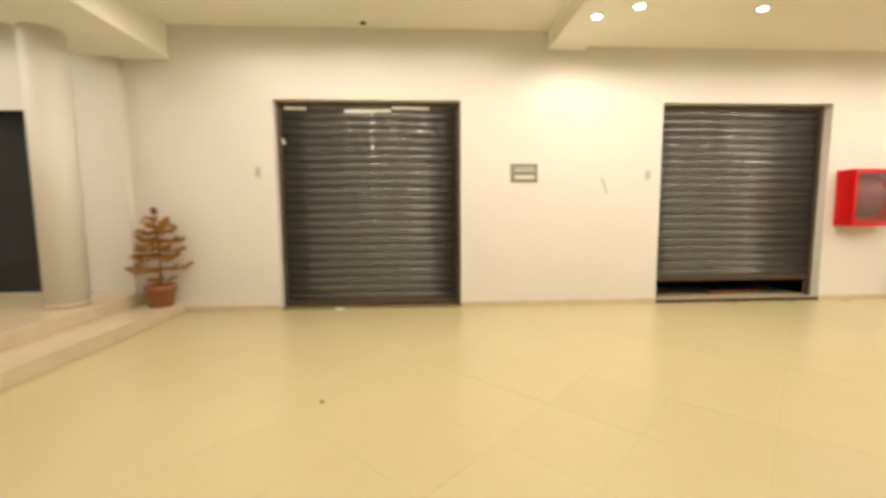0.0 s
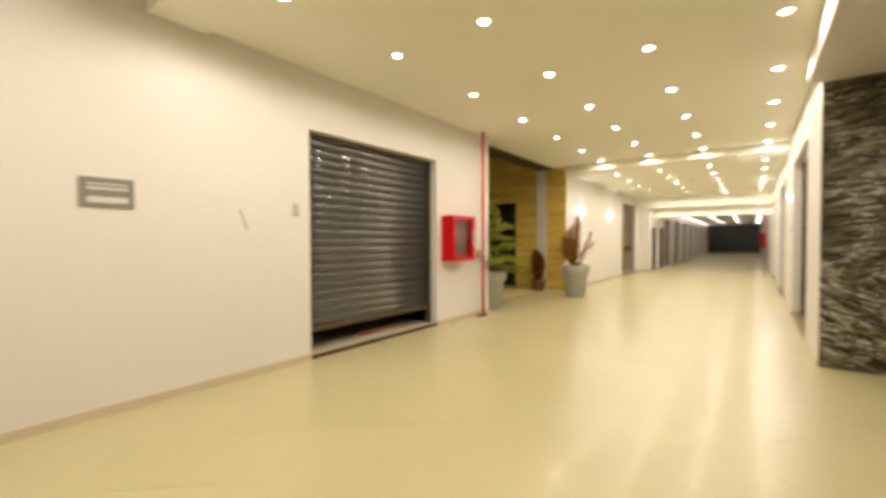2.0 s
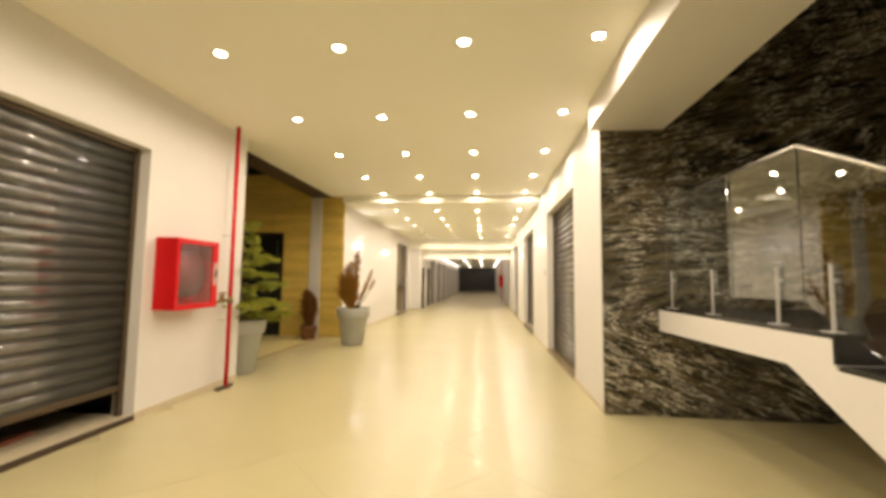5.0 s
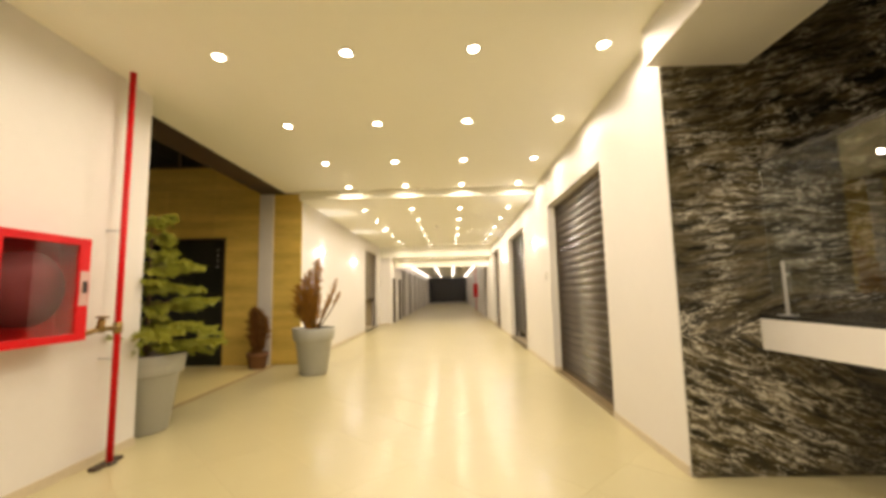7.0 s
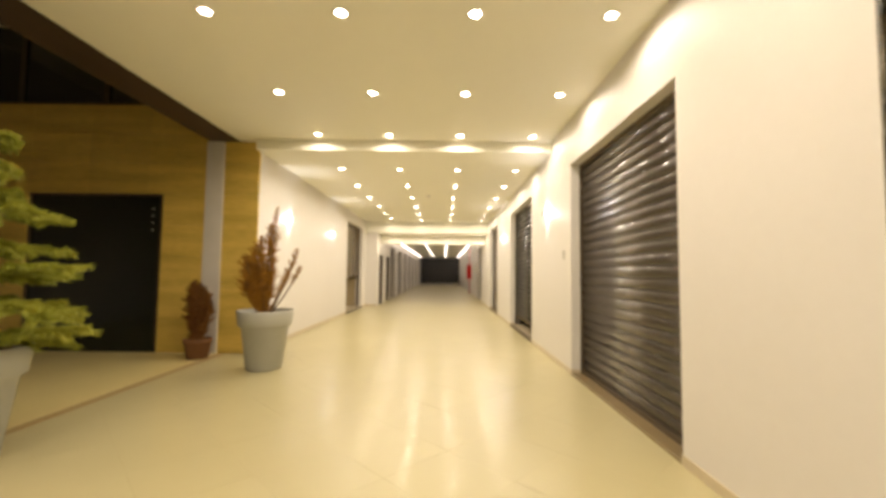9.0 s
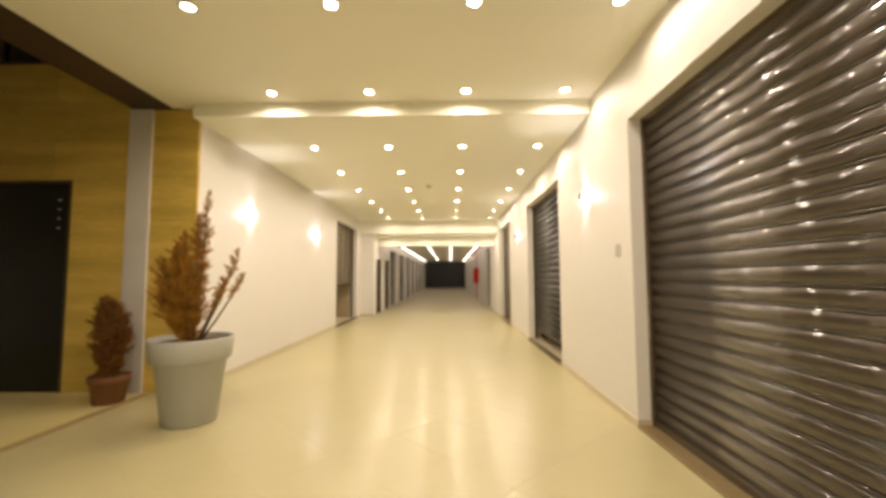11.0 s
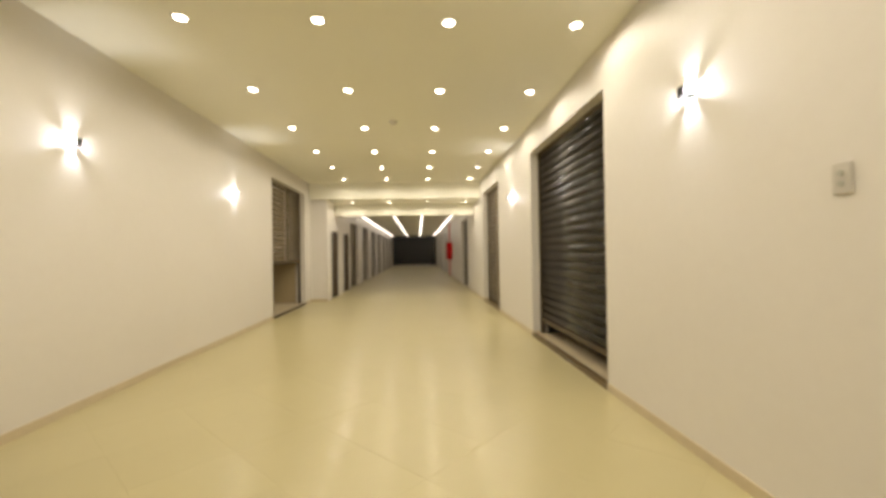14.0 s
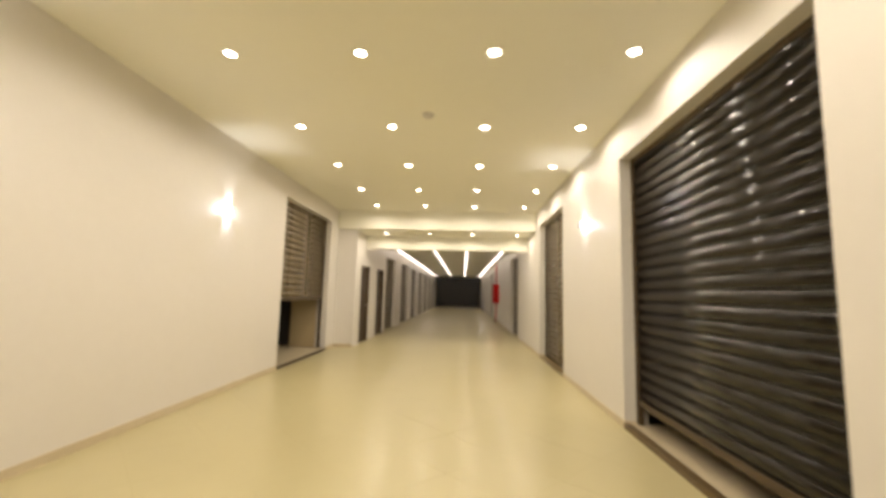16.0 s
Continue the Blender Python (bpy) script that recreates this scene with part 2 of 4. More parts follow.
SWITCH = material("pale_plastic", (0.60, 0.57, 0.52), 0.5, scale=6)
CLAY = material("terracotta", (0.32, 0.125, 0.05), 0.7, second=(0.24, 0.09, 0.035), scale=6, fine=60, bump=0.1)
SOIL = material("potting_soil", (0.105, 0.058, 0.028), 0.95, scale=20, fine=120, bump=0.6, bump_scale=60)
BARK = material("bark", (0.16, 0.10, 0.05), 0.9, scale=12, fine=80, bump=0.4)
NEEDLE = material("green_needles", (0.23, 0.26, 0.020), 0.6, second=(0.40, 0.39, 0.042), scale=4, fine=30, mix=1.0)
DRY = material("dry_foliage", (0.47, 0.215, 0.013), 0.8, second=(0.29, 0.125, 0.010), scale=5, fine=40, mix=1.0)
DRY_DARK = material("withered_foliage", (0.27, 0.115, 0.018), 0.85, second=(0.17, 0.068, 0.011), scale=6, fine=40, mix=1.0)
DOOR_BLACK = material("black_door_panel", (0.006, 0.008, 0.005), 0.16, scale=3)
NIGHT = material("dark_window", (0.012, 0.014, 0.016), 0.08, scale=3)
END_DARK = material("dark_shopfront", (0.022, 0.020, 0.020), 0.2, scale=0.7)
ALU = material("white_aluminium", (0.72, 0.68, 0.63), 0.07, scale=3)
BRASS = material("old_brass", (0.30, 0.20, 0.07), 0.4, 0.8, scale=12)
LENS = glowing("lamp_lens", (1.0, 0.88, 0.66), LENS_GLOW)
STRIP_GLOW = glowing("strip_light", (1.0, 0.87, 0.73), STRIP)
SCONCE_GLOW = glowing("sconce_bulb", SCONCE, 60.0)
TRIM_WHITE = material("lamp_trim", (0.75, 0.73, 0.68), 0.4, scale=8)

# ---- walls ----
S1, S2 = (-1.90, 0.61), (3.46, 5.96)
L1 = (18.34, 20.80)
R1, R2, R3 = (8.29, 10.87), (13.40, 15.98), (18.63, 20.78)
OPEN = (7.68, XS)
ZT = 4.2
n0, n1 = YL, YL + TH
structure("wall_north", boxes(
    (-9.0, -5.02, n0, n1, 2.70, ZT), (-9.0, -5.02, n0, n1, -0.1, 0.30), (-5.02, S1[0], n0, n1, -0.1, ZT), (S1[0], S1[1], n0, n1, 2.86, ZT), (S1[1], S2[0], n0, n1, -0.1, ZT),
    (S2[0], S2[1], n0, n1, 2.85, ZT), (S2[1], 7.30, n0, n1, -0.1, ZT), (7.30, OPEN[0], n0, n0 + 0.12, -0.1, ZT)), WALL, "warm white painted plaster wall with two shutter openings", "wall")
structure("entrance_header", boxes((OPEN[0], XS + 0.04, n0, 6.60, 3.60, ZT)), WALL, "white header over the side entrance", "wall")
structure("entrance_lintel", boxes((OPEN[0], XS - 0.004, 6.10, 6.604, 3.572, 3.60), (OPEN[0], XS - 0.004, 6.601, 6.63, 3.60, ZT)), LINTEL, "dark brown lining under the entrance header", "trim")
structure("wall_north_corridor", boxes(
    (XS + 0.04, L1[0], n0, n1, -0.1, ZT), (L1[0], L1[1], n0, n1, 3.04, ZT), (L1[1], 21.42, n0, n1, -0.1, ZT),
    (21.42, 21.67, YLF, n1, -0.1, ZT)), WALL, "warm white painted corridor wall with wall lamps", "wall")
far_doors = [(22.0, 22.95, 2.08), (23.97, 25.0, 2.10)] + [(25.45 + 3.55 * k, 27.5 + 3.55 * k, 2.62) for k in range(7)]
rows, x = [], 21.67
for a, b_, top in far_doors:
    rows += [(x, a, YLF, YLF + TH, -0.1, ZT), (a, b_, YLF, YLF + TH, top, ZT)]
    x = b_
rows.append((x, X_END, YLF, YLF + TH, -0.1, ZT))
structure("wall_north_far", boxes(*rows), WALL, "white far corridor wall with a row of doorways", "wall")
s0, s1 = YR - TH, YR
FR = [(24.5, 26.45, 2.66), (35.5, 37.5, 2.66), (41.0, 43.0, 2.66)]
rows, x = [], XG + 0.02
for a, b_, top in [(*R1, 2.93), (*R2, 2.96), (*R3, 3.00)] + FR:
    rows += [(x, a, s0, s1, -0.1, ZT), (a, b_, s0, s1, top, ZT)]
    x = b_
rows.append((x, X_END, s0, s1, -0.1, ZT))
structure("wall_south", boxes(*rows), WALL, "warm white painted corridor wall with shutter openings", "wall")
structure("wall_end", boxes((X_END, X_END + 0.2, YR - 0.3, YLF + 0.4, -0.1, ZT)), WALL, "white end wall of the corridor", "wall")
structure("backdrop_end", boxes((X_END - 0.03, X_END, YR + 0.06, YLF - 0.06, 0.12, 2.98)), END_DARK, "dark glazed front closing the corridor", "shopfront")

# shop rooms behind the shutters; their unlit gloom is put into the dark colour
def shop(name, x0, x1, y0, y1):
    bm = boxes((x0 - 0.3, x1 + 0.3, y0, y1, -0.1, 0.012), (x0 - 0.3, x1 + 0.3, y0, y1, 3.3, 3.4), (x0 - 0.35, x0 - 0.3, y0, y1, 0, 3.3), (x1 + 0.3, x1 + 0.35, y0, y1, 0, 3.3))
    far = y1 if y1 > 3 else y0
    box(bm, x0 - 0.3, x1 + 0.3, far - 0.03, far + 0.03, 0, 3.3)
    return structure(name, bm, DARK, "empty shop interior behind a shutter, unlit gloom in its colour", "room")


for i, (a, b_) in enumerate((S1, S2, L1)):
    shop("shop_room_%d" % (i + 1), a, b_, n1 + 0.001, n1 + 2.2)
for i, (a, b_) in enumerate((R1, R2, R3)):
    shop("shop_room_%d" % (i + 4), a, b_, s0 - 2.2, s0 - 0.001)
structure("shop_room_far", boxes((21.7, 51, YLF + TH + 0.3, YLF + TH + 0.4, -0.1, 3), (22, 51, s0 - 0.5, s0 - 0.4, -0.1, 3)), DARK, "backing of the far doorways, room darkness put into its colour", "room")

# ---- ceilings ----
structure("ceiling", boxes((-9.0, 1.80, 0.15, YL, 3.78, 3.98), (2.31, X_STEP, 0.60, YL, Z1, Z1 + 0.2), (OPEN[0], XS - 0.004, YL, 6.098, Z1, Z1 + 0.019), (X_STEP, X_LOW, YR - 0.1, YL, Z2, Z2 + 0.37),
    (X_LOW, X_BEAM, YR - 0.1, YL, Z3, Z3 + 0.83), (X_BEAM, X_BEAM + 0.35, YR - 0.1, YLF, 2.58, 3.7), (X_BEAM + 0.35, X_END, YR - 0.1, YLF, ZF, ZF + 0.3)), CEIL, "painted plaster ceiling lowered in steps", "ceiling")
structure("ceiling_beam", soft(boxes((1.80, 2.31, 0.2, YL, 3.53, 3.97)), 0.008), CEIL, "shallow white plastered ceiling beam", "beam")
structure("ceiling_beam_lobby", soft(boxes((-4.25, -3.19, -3.29, YL, 3.35, 3.97)), 0.008), CEIL, "deep white plastered beam over the steps", "beam")
structure("stairwell_soffit", soft(boxes((-9.0, XG - 0.004, 0.10, 0.94, 3.255, 3.99)), 0.006), WALL, "white boxed soffit along the stairwell edge", "soffit")

# lobby and stairwell enclosure
structure("wall_west", boxes((-9.25, -9.0, -3.5, n1, -0.1, 6.6)), WALL, "white lobby wall", "wall")
# out of view; added this near so its white bounces light onto the soffit
structure("bounce_wall_lobby", boxes((-9.0, XG + 0.3, -3.5, -3.3, -0.1, 3.2)), WALL, "unseen white wall closing the stairwell, set near to bounce light", "wall")
# dark colour stands in for shade here and keeps bounce off the upper granite
structure("wall_stairwell_upper", boxes((-9.0, XG + 0.3, -3.5, -3.3, 3.201, 6.6)), DARK, "unseen upper stairwell wall, darkness put into the colour", "wall")
structure("stairwell_upper_wall", boxes((-9.0, XG - 0.005, 0.105, 0.25, 4.0, 6.6)), DARK, "stairwell wall above the soffit, darkness put into the colour", "wall")
# out of view; added only to hold the extra lamps at y -0.75
structure("ceiling_added_lobby", boxes((-9.0, 1.50, -3.3, 0.099, 3.78, 3.98)), CEIL, "unseen plaster ceiling added to carry the lobby-side lamps", "ceiling")
structure("ceiling_stairwell", boxes((-9.0, XG + 0.3, -3.5, 0.30, 6.6, 6.7)), DARK, "stairwell ceiling, its unlit darkness put into the colour", "ceiling")

# ---- floors ----
structure("floor", boxes((-9.0, X_END, -3.4, 6.30, -0.12, -0.0012), (7.6, 12.1, 6.30, 11.0, -0.12, -0.014)), GROUT, "grouted bed under cream floor tiles", "floor")

# raised floor with two steps in the lobby
structure("step_1", soft(boxes((-3.72, -3.20, 0.6, YL - 0.002, 0.0, 0.15)), 0.005), SKIRT, "cream tiled step along the lobby", "step")
structure("step_2", soft(boxes((-9.0, -3.70, 0.6, YL - 0.002, 0.0, 0.30)), 0.005), SKIRT, "cream tiled raised lobby floor", "step")


# ---- skirting ----
def skirting(name, runs):
    bm = bmesh.new()
    for x0, x1, y0, y1 in runs:
        box(bm, x0, x1, y0, y1, 0.0, 0.075)
    structure(name, bm, SKIRT, "low beige tile skirting along the wall", "baseboard")


skirting("baseboard_north", [(-3.19, S1[0], YL - 0.012, YL + 0.002), (S1[1], S2[0], YL - 0.012, YL + 0.002), (S2[1], OPEN[0], YL - 0.012, YL + 0.002), (XS + 0.05, L1[0], YL - 0.012, YL + 0.002), (L1[1], 21.40, YL - 0.012, YL + 0.002), (21.408, 21.422, YLF, YL - 0.012)])
skirting("baseboard_south", [(XG + 0.03, R1[0], YR - 0.002, YR + 0.012), (R1[1], R2[0], YR - 0.002, YR + 0.012), (R2[1], R3[0], YR - 0.002, YR + 0.012), (R3[1], 24.5, YR - 0.002, YR + 0.012), (26.45, 35.5, YR - 0.002, YR + 0.012)])
skirting("baseboard_shutter_jambs", [(R1[1] - 0.012, R1[1] + 0.002, YR - RECESS, YR + 0.011), (R2[1] - 0.012, R2[1] + 0.002, YR - RECESS, YR + 0.011), (R3[1] - 0.012, R3[1] + 0.002, YR - RECESS, YR + 0.011)])


# ---- roller shutters ----
PITCH = 0.115


def slat_mesh(width, steel):
    """One curved steel slat with a rolled lower lip, facing -y."""
    bm = bmesh.new()
    prof = [(0.007, 0.0), (-0.007, 0.0035), (-0.010, 0.009), (-0.007, 0.0145), (0.007, 0.018), (0.007, 0.0215), (-0.006, 0.025), (-0.0115, 0.034), (-0.0155, 0.046), (-0.0178, 0.058), (-0.0183, 0.068), (-0.0176, 0.080), (-0.0152, 0.092), (-0.0115, 0.102), (-0.0065, 0.1115), (0.007, 0.115)]
    prof = prof + [(0.012, 0.115), (0.012, 0.0)]
    ends = [[bm.verts.new((sx * width / 2, y, z)) for y, z in prof] for sx in (-1, 1)]
    n = len(prof)
    for k in range(n):
        f = bm.faces.new((ends[0][k], ends[0][(k + 1) % n], ends[1][(k + 1) % n], ends[1][k]))
        f.smooth = k in (1, 2) or 5 < k < 14
    bm.faces.new(ends[0])
    bm.faces.new(ends[1][::-1])
    return mesh_of("slat", bm, steel)


def shutter(x0, x1, wall_y, north, top, lift, label, steel=None):
    """A roller shutter in an opening; lift: the gap left under it."""
    w = x1 - x0
    y = wall_y + RECESS if north else wall_y - RECESS
    turn = 0 if north else 180
    t = thing("roller_shutter", label, "roller shutter", pose((x0 + x1) / 2, y, 0.0, 0, 0, turn), "roller shutters along the corridor")
    me = slat_mesh(w - 0.07, steel or SLAT)
    z, k = lift + 0.06, 0
    while z + PITCH < top + 0.05:
        shared("slat", me, t, pose(0, 0.012 + 0.0015 * math.sin(k * 2.1), z, 0.4 * math.sin(k * 1.7)))
        z += PITCH
        k += 1
    part("bottom_bar", soft(boxes((-w / 2 + 0.04, w / 2 - 0.04, -0.012, 0.022, lift, lift + 0.062)), 0.004), GUIDE, t, "dark steel bottom bar")
    for s in (-1, 1):
        part("guide_rail", soft(boxes((s * (w / 2 - 0.028) - 0.026, s * (w / 2 - 0.028) + 0.026, -0.022, 0.04, 0.012, top - 0.002)), 0.003), GUIDE, t, "dark steel side guide")
    part("top_box", soft(boxes((-w / 2 + 0.002, w / 2 - 0.002, -0.012, 0.06, top - 0.055, top - 0.002)), 0.003), GUIDE, t, "dark steel head strip")
    return t


shutter(*S1, YL, True, 2.86, 0.03, "closed dark grey steel roller shutter with scuffed edges", SLAT_GREY)
shutter(*S2, YL, True, 2.85, 0.30, "dark grey steel roller shutter stopped short of its sill", SLAT_GREY)
shutter(*L1, YL, True, 3.04, 1.16, "olive brown steel roller shutter half raised over a dim shop", SLAT_OLIVE)
structure("shop_floor_raised", boxes((L1[0] + 0.003, L1[1] - 0.003, YL + 0.0165, n1 + 0.001, -0.01, 0.047), (L1[0] - 0.29, L1[1] + 0.29, n1 + 0.0015, n1 + 2.1, 0.013, 0.047)), SKIRT, "cream tiled floor under a raised shutter", "floor")
# tan stands in for dim warm light on the side wall
structure("shop_side_wall", soft(boxes((L1[1] + 0.03, L1[1] + 0.2, n1 + 0.002, 6.63, 0.048, 3.25)), 0.004), material("low_light_tan", (0.50, 0.40, 0.24), 0.6, second=(0.44, 0.35, 0.20), scale=1.2), "side wall inside a dim shop, low warm light put into its tan", "wall")
worn = shutter(*R1, YR, False, 2.93, 0.02, "closed brownish grey steel roller shutter beside the granite wall")
for z, h in ((0.84, 0.05), (0.91, 0.035), (0.965, 0.07), (1.06, 0.04), (1.13, 0.08)):
    w = (R1[1] - R1[0]) / 2 - 0.028
    part("bare_patch", soft(boxes((-w - 0.003, -w + 0.004 + h * 0.05, -0.0245, -0.0215, z, z + h)), 0.001, 1), POT, worn, "bare pale patch of worn paint")
shutter(*R2, YR, False, 2.96, 0.24, "dark brown steel roller shutter raised over its sill", SLAT_DARK)
shutter(*R3, YR, False, 3.00, 0.03, "closed olive brown steel roller shutter near the beam", SLAT_OLIVE)
for a, b_, top in far_doors[2:]:
    shutter(a, b_, YLF, True, top, 0.03, "closed olive brown steel roller shutter in the far corridor", SLAT_OLIVE)
for a, b_, top in FR:
    shutter(a, b_, YR, False, top, 0.03, "closed olive brown steel roller shutter in the far corridor", SLAT_OLIVE)
for a, b_, top in far_doors[:2]:
    d = thing("door", "dark narrow closed door in the far corridor wall", "door", pose((a + b_) / 2, YLF, 0), "far narrow doors")
    w = b_ - a
    part("leaf", soft(boxes((-w / 2 + 0.05, w / 2 - 0.05, 0.05, 0.09, 0.01, top - 0.05)), 0.004), LINTEL, d)
    for s in (-1, 1):
        part("jamb", boxes((s * (w / 2 - 0.025) - 0.024, s * (w / 2 - 0.025) + 0.024, 0.0, 0.12, 0.0, top - 0.002)), GUIDE, d)
    part("handle", tube(bmesh.new(), [(w / 2 - 0.14, 0.05, 1.0), (w / 2 - 0.14, 0.0, 1.0), (w / 2 - 0.26, 0.0, 1.0)], 0.01), STEEL, d, "steel lever handle")

# stone sills in the shutter openings
def sill(name, x0, x1, y0, y1, z=0.02):
    structure(name, soft(boxes((x0 + 0.003, x1 - 0.003, y0, y1, -0.01, z)), 0.004), SILL, "worn brown stone sill under a shutter", "sill")


sill("sill_1", *S1, YL - 0.006, n1)
structure("sill_2", soft(boxes((S2[0] + 0.003, S2[1] - 0.003, YL - 0.014, YL + 0.016, -0.01, 0.050)), 0.004), LINTEL, "dark brown nosing strip along a raised shop floor", "sill")
# cream marks the lit strip; the floor farther in is dark by colour
structure("shop_floor", boxes((S2[0] + 0.003, S2[1] - 0.003, YL + 0.0165, n1 + 0.7, -0.01, 0.047)), SKIRT, "cream tiled floor just inside the shutter", "floor")
structure("sill_3", soft(boxes((L1[0] + 0.003, L1[1] - 0.003, YL - 0.014, YL + 0.016, -0.01, 0.050)), 0.004), LINTEL, "dark brown nosing strip along a raised shop floor", "sill")
sill("sill_4", *R1, s0, YR + 0.006, 0.03)
structure("sill_5", soft(boxes((R2[0] + 0.003, R2[1] - 0.003, YR - 0.062, YR + 0.014, -0.01, 0.052)), 0.004), material("dark_sill_stone", (0.13, 0.085, 0.036), 0.4, second=(0.08, 0.05, 0.02), scale=4, fine=50, bump=0.05), "worn dark brown stone nosing under a raised shutter", "sill")
structure("shop_floor_brown_shutter", boxes((R2[0] + 0.003, R2[1] - 0.003, s0 - 0.6, YR - 0.0625, -0.01, 0.049)), SKIRT, "cream tiled floor just inside the shutter", "floor")
sill("sill_6", *R3, s0, YR + 0.006, 0.03)


# ---- recessed lamps ----
def downlight(x, y, z, m=None):
    t = thing("downlight", "small round recessed ceiling spotlight, lit warm", "ceiling light", pose(x, y, z), "recessed ceiling spotlights")
    return t


ring = mesh_of("trim_ring", lathe([(0.048, -0.001), (0.069, -0.001), (0.073, -0.004), (0.069, -0.010), (0.054, -0.012), (0.048, -0.006)], 28), TRIM_WHITE)
lens = mesh_of("lens", lathe([(0.050, -0.003), (0.050, -0.006), (0.038, -0.010), (0.014, -0.012)], 24), LENS)
spot = bpy.data.lights.new("spot", "SPOT")
spot.energy, spot.color, spot.spot_size, spot.spot_blend, spot.shadow_soft_size = SPOT_W, WARM, radians(172), 0.42, 0.05
lamps = []
for x in (3.87, 5.44, 7.0, 8.53, 10.06, 11.58):
    lamps += [(x, y, Z1) for y in LAMP_Y]
for x in (0.56, -0.75, -2.04):
    lamps += [(x, y, 3.78) for y in LAMP_Y]
# unseen rows, added to brighten the raised lobby and its column
lamps += [(x, y, 3.78) for x in (-5.3, -6.9) for y in LAMP_Y]
# two unseen lamps added to lift the soffit underside and the granite
lamps += [(x, -0.75, 3.78) for x in (-0.75, -2.04)]
lamps += [(2.47, y, Z1) for y in LAMP_Y[:3]] + [(2.05, 4.78, 3.53)]
for x in (13.09, 14.60, 16.13, 17.64, 19.15, 20.63):
    lamps += [(x, y, Z2) for y in LAMP_Y]
lamps += [(21.92, y, Z3) for y in LAMP_Y]
for x, y, z in lamps:
    t = downlight(x, y, z)
    shared("trim_ring", ring, t, Matrix())
    shared("lens", lens, t, Matrix())
    l = new("lamp", spot)
    l.parent = t
    l.location = (0, 0, -0.03)

# strip lights of the far corridor
for y, w, run, gap in ((5.10, 0.10, 1.25, 0.52), (3.70, 0.05, 2.3, 0.05), (2.46, 0.05, 2.3, 0.05), (1.12, 0.10, 1.25, 0.52)):
    t = thing("strip_light", "long row of bright white strip lamps under the far ceiling", "strip light", pose(36.9, y, ZF - 0.06), "strip lights of the far corridor")
    part("housing", boxes((-13.9, 14.1, -w / 2 - 0.01, w / 2 + 0.01, 0.012, 0.06)), TRIM_WHITE, t)
    tubes = mesh_of("diffuser", soft(boxes((0, run, -w / 2, w / 2, 0.0, 0.0115)), 0.002), STRIP_GLOW)
    for k in range(int(27.9 / (run + gap))):
        shared("diffuser", tubes, t, pose(-13.85 + k * (run + gap), 0, 0), "glowing white diffuser")


# ---- wall lamps ----
def sconce(x, y, z, out):
    t = thing("wall_lamp", "small black cube wall lamp throwing crossed beams", "wall lamp", pose(x, y, z, 0, 0, 0 if out < 0 else 180), "wall lamps of the corridor")
    part("back_plate", soft(boxes((-0.035, 0.035, -0.006, 0.001, -0.035, 0.035)), 0.002), BLACK, t)
    part("front_cap", soft(boxes((-0.036, 0.036, -0.078, -0.066, -0.036, 0.036)), 0.003), BLACK, t, "square black front cap")
    for sx in (-1, 1):
        for sz in (-1, 1):
            part("corner_post", boxes((sx * 0.027 - 0.0085, sx * 0.027 + 0.0085, -0.067, -0.004, sz * 0.027 - 0.0085, sz * 0.027 + 0.0085)), BLACK, t)
    part("bulb", lathe([(0.001, -0.004), (0.003, -0.003), (0.003, 0.003), (0.001, 0.004)], 12), SCONCE_GLOW, t, "bright white bulb", Matrix.Translation((0, -0.036, 0)))
    d = bpy.data.lights.new("bulb_light", "POINT")
    d.energy, d.color, d.shadow_soft_size = SCONCE_W, SCONCE, 0.007
    l = new("bulb_light", d)
    l.parent = t
    l.location = (0, -0.036, 0)


for x in (13.37, 16.57):
    sconce(x, YL, 2.42, -1)
for x in (12.13, 17.31):
    sconce(x, YR, 2.42, 1)

# smoke detectors
for x, y, z, mt, lab in ((15.8, 3.01, Z2, TRIM_WHITE, "white disc smoke detector on the ceiling"), (-0.66, 5.6, 3.78, BLACK, "small black dome fixed to the ceiling")):
    d = thing("ceiling_sensor", lab, "sensor", pose(x, y, z))
    k = 1.0 if mt is TRIM_WHITE else 0.55
    part("base", lathe([(0.07 * k, -0.012), (0.07 * k, 0.0)], 24), mt, d)
    part("dome", lathe([(0.02 * k, -0.045 * k), (0.045 * k, -0.035 * k), (0.055 * k, -0.0125)], 24), mt, d)

# ---- granite wall ----
g = thing("granite_wall", "black granite wall with pale flowing streaks", "wall", kind="structure")
part("backing", boxes((XG + 0.02, XG + 0.30, -3.3, YR - TH - 0.002, -0.1, 6.6), (XG + 0.022, XG + 0.30, YR - TH - 0.002, YR - 0.002, ZT, 6.6)), DARK, g)
ys = [YR - 0.004, -0.42, -1.66, -2.90, -3.29]
zs = [0.0, 1.06, 2.12, 3.18, 4.24, 5.30, 6.55]
for y1, y0 in zip(ys, ys[1:]):
    for z0, z1 in zip(zs, zs[1:]):
        part("granite_slab", soft(boxes((XG, XG + 0.019, y0 + 0.001, y1 - 0.001, z0 + 0.001, z1 - 0.001)), 0.0015, 1), GRANITE, g)

# ---- staircase ----
NY, FY = 0.20, -1.35                 # near and far edges of the flight
RISE, GO, LZ, LX = 0.172, 0.31, 1.204, 4.55
st = thing("staircase", "staircase with black granite treads and white sides", "staircase", pose(0, 0, 0), kind="structure")
prof = [(XG - 0.003, LZ - 0.03), (LX, LZ - 0.03)]
for k in range(1, 7):
    prof += [(LX - (k - 1) * GO, LZ - 0.03 - k * RISE), (LX - k * GO, LZ - 0.03 - k * RISE)]
